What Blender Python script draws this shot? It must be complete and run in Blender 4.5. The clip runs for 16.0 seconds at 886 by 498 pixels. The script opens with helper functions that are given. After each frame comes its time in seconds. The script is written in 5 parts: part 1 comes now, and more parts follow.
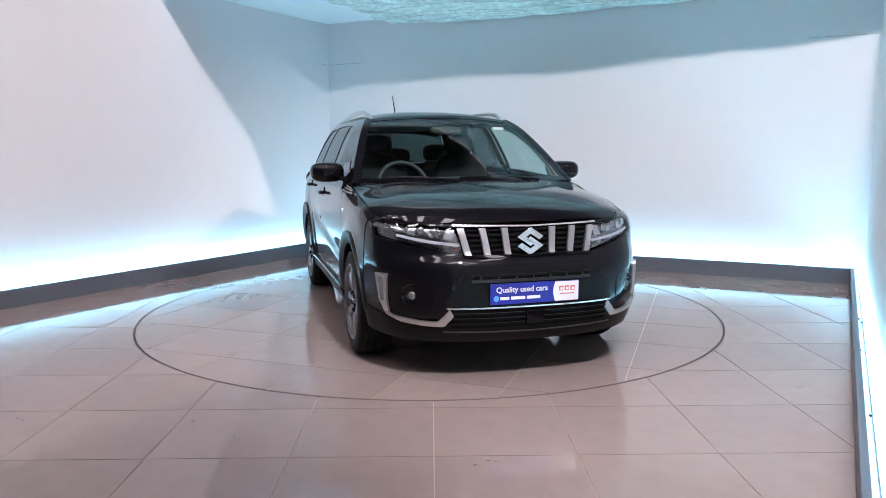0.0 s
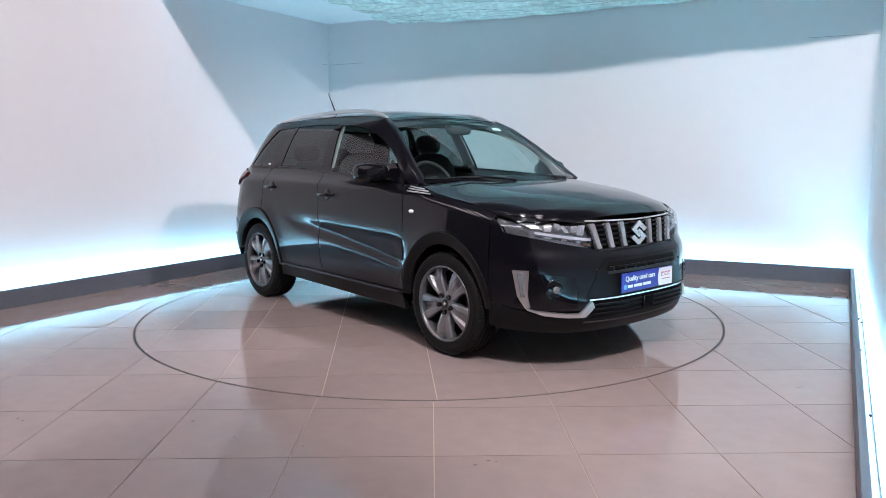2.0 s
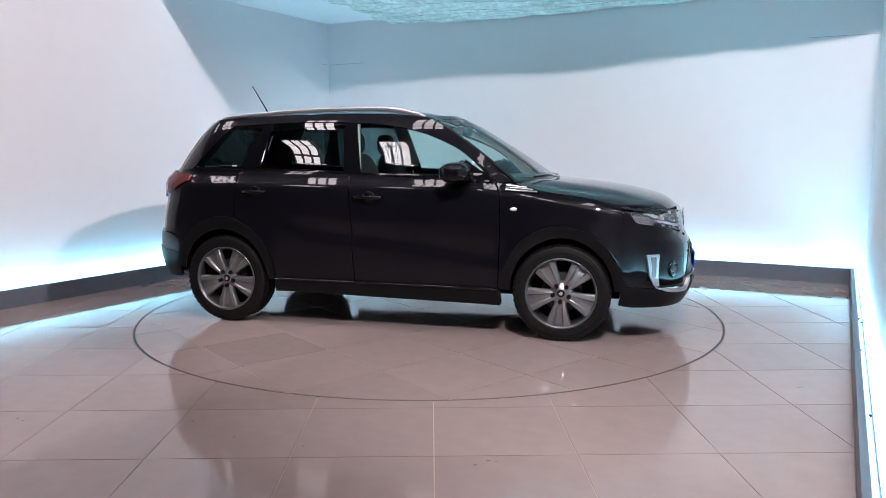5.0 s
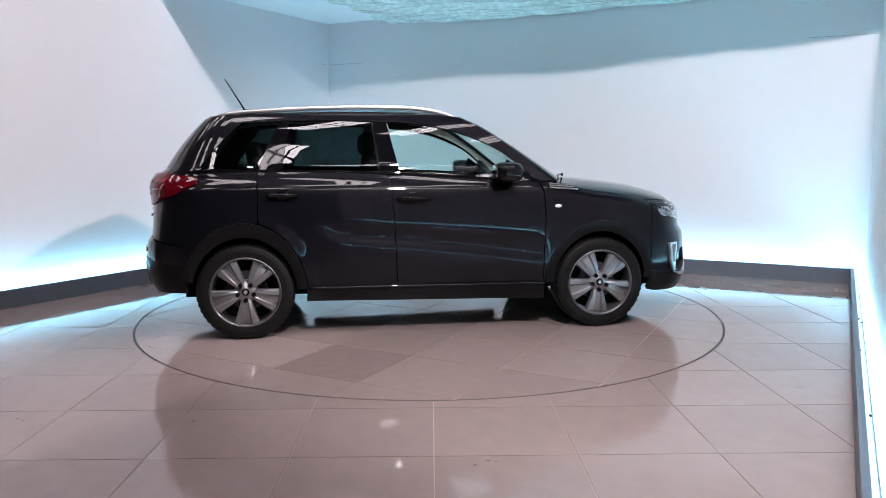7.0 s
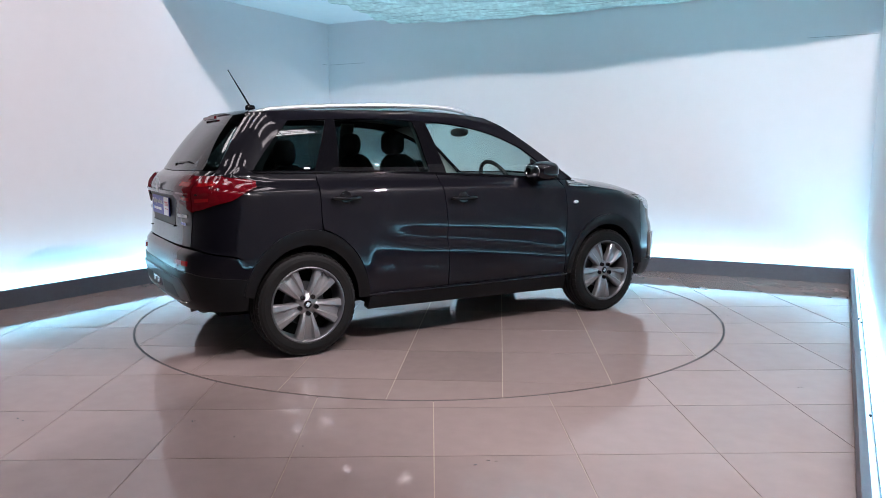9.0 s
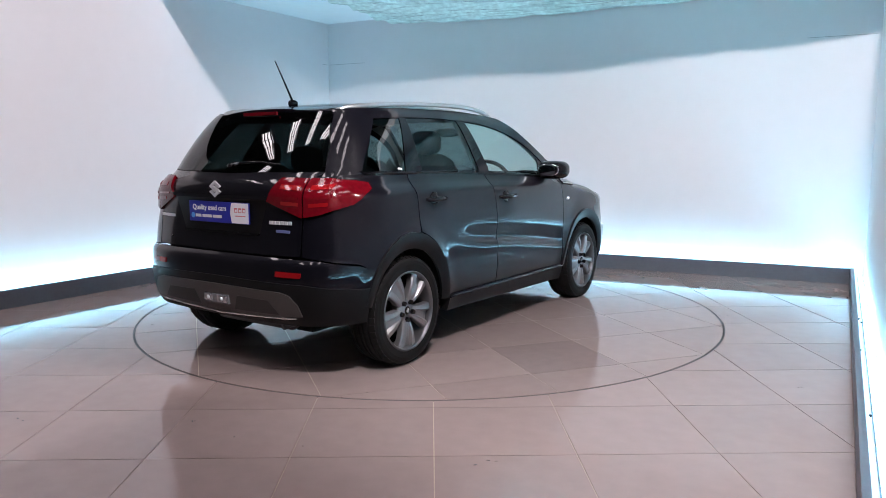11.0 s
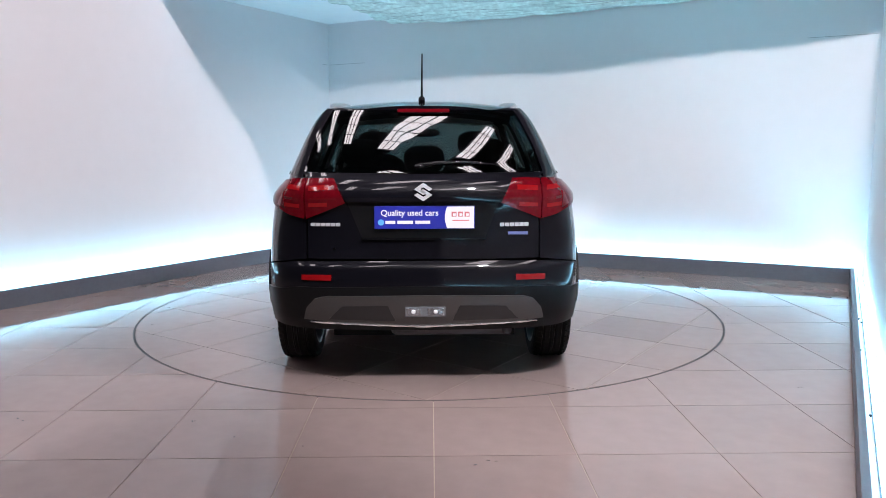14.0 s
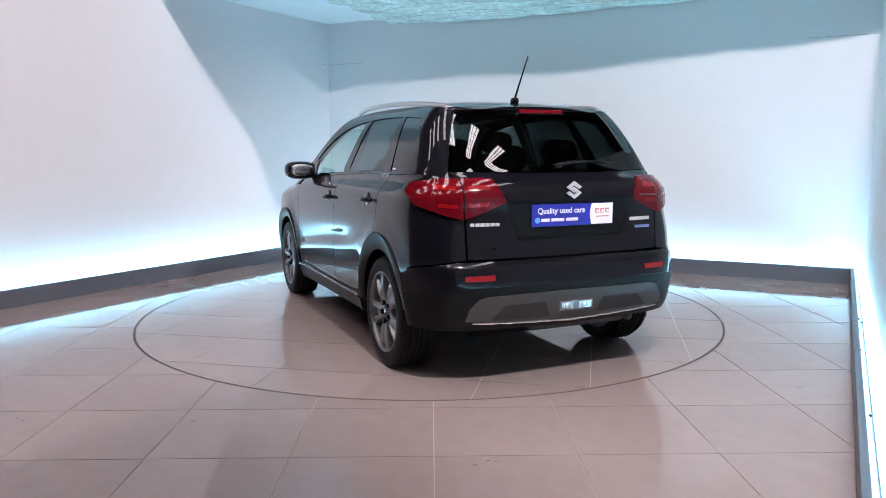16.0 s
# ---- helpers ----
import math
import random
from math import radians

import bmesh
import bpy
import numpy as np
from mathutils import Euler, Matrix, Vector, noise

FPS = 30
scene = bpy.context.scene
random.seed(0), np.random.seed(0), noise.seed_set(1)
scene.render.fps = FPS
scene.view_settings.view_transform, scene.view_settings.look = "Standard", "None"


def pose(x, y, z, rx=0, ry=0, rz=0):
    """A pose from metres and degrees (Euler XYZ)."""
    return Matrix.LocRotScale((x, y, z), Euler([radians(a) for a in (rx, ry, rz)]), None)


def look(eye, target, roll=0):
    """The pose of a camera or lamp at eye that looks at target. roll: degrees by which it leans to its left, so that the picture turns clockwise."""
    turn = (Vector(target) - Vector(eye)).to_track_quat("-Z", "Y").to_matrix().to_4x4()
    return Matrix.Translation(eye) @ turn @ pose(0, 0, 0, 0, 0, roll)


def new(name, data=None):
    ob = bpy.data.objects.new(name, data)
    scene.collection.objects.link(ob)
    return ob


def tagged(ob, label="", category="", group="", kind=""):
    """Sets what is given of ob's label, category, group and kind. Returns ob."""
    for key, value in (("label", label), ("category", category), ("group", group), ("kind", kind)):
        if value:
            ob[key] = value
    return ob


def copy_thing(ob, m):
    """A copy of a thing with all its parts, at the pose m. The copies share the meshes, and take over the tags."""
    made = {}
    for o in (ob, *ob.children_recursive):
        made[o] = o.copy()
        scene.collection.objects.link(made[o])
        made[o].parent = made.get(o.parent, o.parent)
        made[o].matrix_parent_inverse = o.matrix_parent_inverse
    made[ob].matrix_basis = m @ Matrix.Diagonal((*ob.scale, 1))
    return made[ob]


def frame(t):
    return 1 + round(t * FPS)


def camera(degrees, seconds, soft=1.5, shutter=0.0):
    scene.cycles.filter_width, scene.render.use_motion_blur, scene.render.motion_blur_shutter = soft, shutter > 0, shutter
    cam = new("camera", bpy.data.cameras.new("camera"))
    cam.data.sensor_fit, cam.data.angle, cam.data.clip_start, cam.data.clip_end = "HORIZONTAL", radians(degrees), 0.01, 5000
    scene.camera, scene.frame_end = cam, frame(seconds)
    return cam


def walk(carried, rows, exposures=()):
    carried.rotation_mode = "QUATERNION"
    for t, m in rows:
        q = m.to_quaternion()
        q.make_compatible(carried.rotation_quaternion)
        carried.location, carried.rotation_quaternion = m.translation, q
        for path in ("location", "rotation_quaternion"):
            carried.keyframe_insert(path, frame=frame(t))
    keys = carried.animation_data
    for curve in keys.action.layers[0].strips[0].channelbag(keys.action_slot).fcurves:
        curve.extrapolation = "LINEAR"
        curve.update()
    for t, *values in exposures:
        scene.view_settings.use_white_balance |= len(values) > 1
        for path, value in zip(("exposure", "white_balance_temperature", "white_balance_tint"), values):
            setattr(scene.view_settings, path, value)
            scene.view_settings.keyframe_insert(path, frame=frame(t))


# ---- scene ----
cam = camera(62.85, 16.0, soft=0.7)
EYE = pose(0.0, -5.831, 1.2603, 90 - 7.569, 0, -0.985) @ pose(0, 0, 0, 0, 0, -0.146)
walk(cam, [(0.0, EYE), (16.0, EYE)], exposures=[(0.0, 0.0), (16.0, 0.0)])

# ---- light ----
world = bpy.data.worlds.new("hall_dim")
scene.world = world
world.use_nodes = True
world.node_tree.nodes["Background"].inputs[0].default_value = (0.9, 0.85, 0.9, 1)
world.node_tree.nodes["Background"].inputs[1].default_value = 0.02

WARM = (1.0, 0.90, 0.95)
CYAN = (0.29, 0.74, 1.0)


def flood(eye, target, watts, degrees, size, colour, blend=0.3):
    data = bpy.data.lights.new("flood", "SPOT")
    data.energy, data.color, data.spot_size, data.spot_blend, data.shadow_soft_size = watts, colour, radians(degrees), blend, size
    ob = new("flood", data)
    ob.matrix_world = look(eye, target)
    return ob


flood((5.0, -3.5, 5.6), (-2.6, 1.0, 1.6), 1760, 92, 0.09, WARM, 0.4)
flood((0.8, -5.0, 4.5), (2.9, -0.1, 0.6), 1240, 94, 0.12, (1.0, 0.94, 0.985), 0.5)

# ---- materials ----
def mat(name, colour, rough=0.5, metal=0.0, coat=0.0, grain=0.0, scale=40.0, bump=0.0, vary=0.0, spec=0.5, emit=None, strength=0.0, rvary=0.0):
    """A principled material with grain and wear at two scales."""
    m = bpy.data.materials.new(name)
    m.use_nodes = True
    nt = m.node_tree
    b = nt.nodes["Principled BSDF"]
    b.inputs["Base Color"].default_value = (*colour, 1)
    b.inputs["Roughness"].default_value = rough
    b.inputs["Metallic"].default_value = metal
    b.inputs["Coat Weight"].default_value = coat
    b.inputs["Coat Roughness"].default_value = 0.02
    b.inputs["Specular IOR Level"].default_value = spec
    if emit:
        b.inputs["Emission Color"].default_value = (*emit, 1)
        b.inputs["Emission Strength"].default_value = strength
    if grain or bump or vary or rvary:
        co = nt.nodes.new("ShaderNodeTexCoord")
        fine = nt.nodes.new("ShaderNodeTexNoise")
        fine.inputs["Scale"].default_value, fine.inputs["Detail"].default_value = scale, 4
        broad = nt.nodes.new("ShaderNodeTexNoise")
        broad.inputs["Scale"].default_value, broad.inputs["Detail"].default_value = scale / 18, 3
        for n in (fine, broad):
            nt.links.new(co.outputs["Object"], n.inputs["Vector"])
        add = nt.nodes.new("ShaderNodeMath")
        add.operation = "ADD"
        nt.links.new(fine.outputs["Fac"], add.inputs[0])
        nt.links.new(broad.outputs["Fac"], add.inputs[1])
        last = add
        if vary:
            info = nt.nodes.new("ShaderNodeObjectInfo")
            mul = nt.nodes.new("ShaderNodeMath")
            mul.operation = "MULTIPLY_ADD"
            mul.inputs[1].default_value = vary / max(grain, 0.01)
            nt.links.new(info.outputs["Random"], mul.inputs[0])
            nt.links.new(add.outputs[0], mul.inputs[2])
            last = mul
        ramp = nt.nodes.new("ShaderNodeMapRange")
        ramp.inputs["From Min"].default_value, ramp.inputs["From Max"].default_value = 0.5, 1.5 + vary / max(grain, 0.01)
        ramp.inputs["To Min"].default_value, ramp.inputs["To Max"].default_value = 1 - grain, 1 + grain
        ramp.clamp = False
        nt.links.new(last.outputs[0], ramp.inputs["Value"])
        mix = nt.nodes.new("ShaderNodeVectorMath")
        mix.operation = "SCALE"
        mix.inputs[0].default_value = colour
        nt.links.new(ramp.outputs[0], mix.inputs["Scale"])
        nt.links.new(mix.outputs[0], b.inputs["Base Color"])
        if rvary:
            rr = nt.nodes.new("ShaderNodeMapRange")
            rr.inputs["From Min"].default_value, rr.inputs["From Max"].default_value = 0.6, 1.4
            rr.inputs["To Min"].default_value, rr.inputs["To Max"].default_value = max(rough - rvary, 0.01), rough + rvary
            nt.links.new(add.outputs[0], rr.inputs["Value"])
            nt.links.new(rr.outputs[0], b.inputs["Roughness"])
        if bump:
            bp = nt.nodes.new("ShaderNodeBump")
            bp.inputs["Strength"].default_value, bp.inputs["Distance"].default_value = bump, 0.004
            nt.links.new(fine.outputs["Fac"], bp.inputs["Height"])
            nt.links.new(bp.outputs[0], b.inputs["Normal"])
    return m


def glass(name, tint, rough=0.0):
    """Thin tinted glass: clear by its tint, mirrored at a slant."""
    m = bpy.data.materials.new(name)
    m.use_nodes = True
    nt = m.node_tree
    nt.nodes.remove(nt.nodes["Principled BSDF"])
    out = nt.nodes["Material Output"]
    tr, gl, mix, lw, pw, ma = (nt.nodes.new("ShaderNode" + k) for k in ("BsdfTransparent", "BsdfGlossy", "MixShader", "LayerWeight", "Math", "Math"))
    tr.inputs[0].default_value = (*tint, 1)
    gl.inputs["Roughness"].default_value = rough
    lw.inputs["Blend"].default_value = 0.5
    pw.operation, pw.inputs[1].default_value = "POWER", 5.0
    ma.operation, ma.inputs[1].default_value, ma.inputs[2].default_value = "MULTIPLY_ADD", 0.93, 0.065
    nt.links.new(lw.outputs["Facing"], pw.inputs[0])
    nt.links.new(pw.outputs[0], ma.inputs[0])
    nt.links.new(ma.outputs[0], mix.inputs[0])
    nt.links.new(tr.outputs[0], mix.inputs[1])
    nt.links.new(gl.outputs[0], mix.inputs[2])
    nt.links.new(mix.outputs[0], out.inputs[0])
    return m


M_TILE = mat("floor_tile", (0.262, 0.208, 0.194), 0.065, spec=0.5, grain=0.13, scale=10, vary=0.07, bump=0.004, rvary=0.035)
M_TILE_DARK = mat("floor_tile_dark", (0.222, 0.177, 0.165), 0.07, grain=0.09, scale=14, bump=0.003, rvary=0.03)
M_GROUT = mat("grout", (0.29, 0.235, 0.185), 0.8, grain=0.3, scale=30)
M_GROUT_DARK = mat("grout_dark", (0.012, 0.011, 0.011), 0.7)
M_WALL = mat("wall_paint", (0.80, 0.79, 0.81), 0.55, grain=0.02, scale=8, bump=0.05)
M_KERB = mat("kerb_paint", (0.115, 0.13, 0.155), 0.45, grain=0.12, scale=30, bump=0.03)
M_CEIL = mat("ceiling_paint", (0.80, 0.83, 0.85), 0.6, grain=0.04, scale=8)
M_SHEET = mat("ceiling_sheet", (0.70, 0.82, 0.78), 0.16, grain=0.45, scale=16, bump=0.8)
M_HALL = mat("hall_wall", (0.085, 0.083, 0.088), 0.7, grain=0.1, scale=6)
M_SCUFF = mat("scuff", (0.05, 0.05, 0.055), 0.7)
M_LED = mat("led_strip", (0.8, 0.95, 1.0), 0.5, emit=CYAN, strength=78.0)
M_SKYLIGHT = mat("skylight", (0.9, 0.9, 0.9), 0.5, emit=(1.0, 0.89, 0.94), strength=15.0)
M_STEEL = mat("dark_steel", (0.06, 0.06, 0.065), 0.5, metal=0.6)
# ---- mesh helpers ----
def mesh_of(name, bm, material, smooth=False):
    me = bpy.data.meshes.new(name)
    bmesh.ops.recalc_face_normals(bm, faces=bm.faces)
    bm.to_mesh(me)
    bm.free()
    me.materials.append(material)
    if smooth:
        me.shade_smooth()
    return me


def part(name, bm, material, parent=None, label="", smooth=False):
    ob = new(name, mesh_of(name, bm, material, smooth))
    ob.parent = parent
    if label:
        tagged(ob, label)
    return ob


def prism(pts, z0, z1):
    """A polygon in plan, raised from z0 to z1."""
    bm = bmesh.new()
    lo = [bm.verts.new((x, y, z0)) for x, y in pts]
    hi = [bm.verts.new((x, y, z1)) for x, y in pts]
    bm.faces.new(hi)
    bm.faces.new(lo[::-1])
    n = len(pts)
    for i in range(n):
        bm.faces.new((lo[i], lo[(i + 1) % n], hi[(i + 1) % n], hi[i]))
    return bm


def box(cx, cy, cz, sx, sy, sz, bevel=0.0, turn=None, into=None):
    bm = into or bmesh.new()
    m = Matrix.Translation((cx, cy, cz)) @ (turn or Matrix()) @ Matrix.Diagonal((sx, sy, sz, 1))
    made = bmesh.ops.create_cube(bm, size=1, matrix=m)["verts"]
    if bevel:
        edges = list({e for v in made for e in v.link_edges})
        bmesh.ops.bevel(bm, geom=edges, offset=bevel, segments=2, affect="EDGES", profile=0.7)
    return bm


def offset_line(a, b, d):
    """The line a-b moved d metres to its left."""
    dx, dy = b[0] - a[0], b[1] - a[1]
    n = math.hypot(dx, dy)
    return (a[0] - dy / n * d, a[1] + dx / n * d), (b[0] - dy / n * d, b[1] + dx / n * d)


def crossing(l1, l2):
    (x1, y1), (x2, y2) = l1
    (x3, y3), (x4, y4) = l2
    d = (x1 - x2) * (y3 - y4) - (y1 - y2) * (x3 - x4)
    a, b = x1 * y2 - y1 * x2, x3 * y4 - y3 * x4
    return ((a * (x3 - x4) - (x1 - x2) * b) / d, (a * (y3 - y4) - (y1 - y2) * b) / d)


# ---- the booth: kerb, walls, ceiling ----
RING = 2.243
CEIL = 2.90
KERB_H = 0.152
LINE_L = ((-4.06, -0.864), (-1.60, 3.02))
LINE_B = ((-1.60, 3.79), (4.00, 0.95))
LINE_R = ((4.02, 0.96), (0.01, -6.05))


def ring_of(offset):
    """Corners of the booth's outline, pushed outwards: left end, back corner, far corner, near end."""
    l, b, r = (offset_line(*ln, o) for ln, o in zip((LINE_L, LINE_B, LINE_R), offset))
    return [l[0], crossing(l, b), crossing(b, r), r[1]]


K0 = ring_of((0.0, 0.0, 0.0))
K1 = ring_of((0.03, 0.03, 0.03))
W0 = ring_of((0.18, 0.15, 0.12))
W1 = ring_of((0.30, 0.27, 0.24))

names = ("left", "back", "right")
for i, nm in enumerate(names):
    tagged(part("kerb_" + nm, prism([K0[i], K0[i + 1], K1[i + 1], K1[i]], 0.0, KERB_H), M_KERB), "grey painted low kerb hiding a light strip", "kerb", kind="structure")
    wall_bm = prism([W0[i], W0[i + 1], W1[i + 1], W1[i]], -0.02, CEIL)
    tagged(part("wall_" + nm, wall_bm, M_WALL), "smooth white painted booth wall washed with cyan light", "wall", kind="structure")
    # light strip lying in the trough between kerb and wall
    a = ring_of([o * 0.55 + 0.0 for o in (0.18, 0.15, 0.12)])
    b = ring_of([o * 0.55 + 0.022 for o in (0.18, 0.15, 0.12)])
    c0, c1, d0, d1 = a[i], a[i + 1], b[i], b[i + 1]
    f = lambda p, q, s: (p[0] + (q[0] - p[0]) * s, p[1] + (q[1] - p[1]) * s)
    strip = part("light_strip", prism([f(c0, c1, 0.005), f(c0, c1, 0.985), f(d0, d1, 0.985), f(d0, d1, 0.005)], 0.105, 0.120), M_LED)
    part("strip_mount", prism([f(c0, c1, 0.005), f(c0, c1, 0.985), f(d0, d1, 0.985), f(d0, d1, 0.005)], 0.058, 0.1048), M_KERB, strip)
    tagged(strip, "cyan white glowing light strip lying behind the kerb", "light strip", "light strips along the kerb")
tagged(part("trough", prism([K1[0], K1[1], K1[2], K1[3], W0[3], W0[2], W0[1], W0[0]], -0.02, 0.058), M_WALL), "white trough bed between kerb and wall", "trough", kind="structure")

# ---- floor tiles ----
TX, TY = 0.602, 0.582


def tile_mesh(poly, z=0.0, depth=0.008):
    return prism([(x, y) for x, y in poly], z - depth, z)


def inset_rect(x0, y0, x1, y1, g=0.0024):
    return [(x0 + g, y0 + g), (x1 - g, y0 + g), (x1 - g, y1 - g), (x0 + g, y1 - g)]


def dense(poly, n=60):
    out = []
    for (ax, ay), (bx, by) in zip(poly, poly[1:] + poly[:1]):
        out += [(ax + (bx - ax) * k / n, ay + (by - ay) * k / n) for k in range(n)]
    return out


def thin(poly):
    """Drops points that lie on straight runs."""
    out = []
    n = len(poly)
    for i in range(n):
        (ax, ay), (bx, by), (cx, cy) = poly[i - 1], poly[i], poly[(i + 1) % n]
        if abs((bx - ax) * (cy - ay) - (by - ay) * (cx - ax)) > 1e-7:
            out.append((bx, by))
    return out


def arc(a, b, r):
    t0, t1 = math.atan2(a[1], a[0]), math.atan2(b[1], b[0])
    d = (t1 - t0 + math.pi) % (2 * math.pi) - math.pi
    n = max(2, int(abs(d) / radians(1.2)))
    return [(r * math.cos(t0 + d * k / n), r * math.sin(t0 + d * k / n)) for k in range(n + 1)]


def cut_by_ring(poly, r, keep_outside):
    """The pieces of a tile outside or inside the turntable's ring."""
    pts = dense(poly)
    ok = [(math.hypot(*q) > r) == keep_outside for q in pts]
    if all(ok):
        return [poly]
    if not any(ok):
        return []
    n = len(pts)
    start = next(i for i in range(n) if ok[i] and not ok[i - 1])
    runs, cur = [], []
    for k in range(n + 1):
        i = (start + k) % n
        if k < n and ok[i]:
            cur.append(pts[i])
        elif cur:
            runs.append(cur)
            cur = []
    out = []
    for run in runs:
        if len(run) < 3:
            continue
        out.append(thin(run + arc(run[-1], run[0], r)[0:]))
    return [q for q in out if len(q) > 2]


def clip_half(poly, a, b):
    """Keeps the part of a convex polygon to the right of a-b."""
    out = []
    side = lambda q: (b[0] - a[0]) * (q[1] - a[1]) - (b[1] - a[1]) * (q[0] - a[0])
    for q, w in zip(poly, poly[1:] + poly[:1]):
        sq, sw = side(q), side(w)
        if sq <= 0:
            out.append(q)
        if (sq < 0 < sw) or (sw < 0 < sq):
            t = sq / (sq - sw)
            out.append((q[0] + (w[0] - q[0]) * t, q[1] + (w[1] - q[1]) * t))
    return out


# ---- small marks on the walls ----
def wall_point(i, s, z, out=0.0):
    a, b = W0[i], W0[i + 1]
    d = math.dist(a, b)
    nx, ny = (b[1] - a[1]) / d, -(b[0] - a[0]) / d
    return Vector((a[0] + (b[0] - a[0]) * s / d + nx * out, a[1] + (b[1] - a[1]) * s / d + ny * out, z))


def wall_strip(i, s0, s1, z0, z1, thick):
    bm = bmesh.new()
    lo = [wall_point(i, s, z0, o) for s, o in ((s0, 0.0), (s1, 0.0), (s1, thick), (s0, thick))]
    hi = [p + Vector((0, 0, z1 - z0)) for p in lo]
    a, b = [bm.verts.new(p) for p in lo], [bm.verts.new(p) for p in hi]
    bm.faces.new(a[::-1])
    bm.faces.new(b)
    for k in range(4):
        bm.faces.new((a[k], a[(k + 1) % 4], b[(k + 1) % 4], b[k]))
    return bm


M_SEAM = mat("seam", (0.42, 0.42, 0.44), 0.6)
M_BRACKET = mat("bracket", (0.20, 0.14, 0.10), 0.6, grain=0.3, scale=60)
L_B = math.dist(W0[1], W0[2])
for s0, s1, z in ((0.02, 0.55, 2.385), (L_B - 0.62, L_B - 0.03, 2.345)):
    tagged(part("trim_joint", wall_strip(1, s0, s1, z, z + 0.004, 0.0025), M_SEAM), "thin grey board joint on the wall", "wall joint", kind="structure")
L_L = math.dist(W0[0], W0[1])
tagged(part("trim_joint", wall_strip(0, L_L - 0.12, L_L - 0.01, 2.385, 2.389, 0.0025), M_SEAM), "thin grey board joint on the wall", "wall joint", kind="structure")
bm = wall_strip(1, 1.50, 1.61, 2.845, 2.868, 0.05)
tagged(part("wall_bracket", bm, M_BRACKET), "small brown bracket at the top of the wall", "bracket")
# ---- ceiling ----
def build_ceiling():
    # plain ceiling over the booth's back; unseen front edge shaped to shade the walls
    edge = [(4.7, -0.32), (3.37, -0.29), (2.82, -0.29), (2.05, -0.19), (1.25, 0.0), (0.55, 0.40), (-0.06, 0.62), (-1.0, 0.95), (-2.44, 1.49), (-3.0, 1.70)]
    tagged(part("ceiling", prism(ease(edge, 6) + [(-3.2, 2.2), W1[1], W1[2]], CEIL, CEIL + 0.08), M_CEIL), "pale painted ceiling over the booth", "ceiling", kind="structure")
    bm = bmesh.new()
    nx, ny = 110, 60
    grid = []
    for i in range(nx + 1):
        row = []
        for j in range(ny + 1):
            u, v = i / nx, j / ny
            # from the back wall forwards
            bx, by = -0.45 + (W0[2][0] - 0.1 + 0.45) * u, 0
            by = W0[1][1] + (W0[2][1] - W0[1][1]) * (bx - W0[1][0]) / (W0[2][0] - W0[1][0])
            x, y = bx - 0.42 * v * 1.6, by - 0.02 - 0.9 * v * 1.6
            w = noise.noise((x * 1.6 + y * 0.8, y * 7.0 + x * 3.5, 0.3)) * 0.055 + noise.noise((x * 3 + y * 1.5, y * 34 + x * 15, 4.1)) * 0.028
            z = CEIL - 0.07 + w - 0.05 * math.sin(math.pi * u)
            row.append(bm.verts.new((x, y, min(z, CEIL - 0.006))))
        grid.append(row)
    for i in range(nx):
        for j in range(ny):
            bm.faces.new((grid[i][j], grid[i + 1][j], grid[i + 1][j + 1], grid[i][j + 1]))
    tagged(part("ceiling_sheet", bm, M_SHEET, smooth=True), "wrinkled pale green plastic sheet hung below the ceiling", "plastic sheet")


def build_hall():
    """The dark hall behind the camera with its roof lights."""
    hx, hy0, hy1, hz = 11, -19, 8, 7.5
    for nm, c, s in (("hall_wall_west", (-hx, -5.5, 3.7), (0.2, 27, 7.6)), ("hall_wall_east", (hx, -5.5, 3.7), (0.2, 27, 7.6)), ("hall_wall_south", (0, hy0, 3.7), (22, 0.2, 7.6)), ("hall_wall_north", (0, hy1, 3.7), (22, 0.2, 7.6))):
        tagged(part(nm, box(*c, *s), M_HALL), "dark hall wall", "wall", kind="structure")
    tagged(part("hall_roof", box(0, -5.5, hz + 0.1, 22.2, 27.2, 0.2), M_HALL), "dark hall roof", "roof", kind="structure")
    tagged(part("hall_floor", box(0, -5.5, -0.142, 22, 27, 0.15), M_HALL), "hall floor", "floor", kind="structure")
    light = None
    # two parallel rows, stepping across the roof
    spots = [(1.3 + 1.72 * k, -3.3 - 0.76 * k) for k in range(-5, 2)] + [(0.6 + 1.72 * k, -8.0 - 0.76 * k) for k in range(-4, 4)]
    for x, y in spots:
        if light is None:
            light = tagged(new("roof_light"), "long white roof light with dark glazing bars", "roof light", "roof lights in the hall")
            part("pane", box(0, 0, 0, 0.56, 2.7, 0.03), M_SKYLIGHT, light)
            for j in range(5):
                part("glazing_bar", box(0, -1.35 + 0.675 * j, -0.03, 0.58, 0.04, 0.04), M_STEEL, light)
            for sx in (-0.28, -0.095, 0.095, 0.28):
                part("glazing_bar", box(sx, 0, -0.034, 0.03, 2.75, 0.04), M_STEEL, light)
            light.matrix_basis = pose(x, y, hz - 0.016, 0, 0, -22)
        else:
            copy_thing(light, pose(x, y, hz - 0.016, 0, 0, -22))
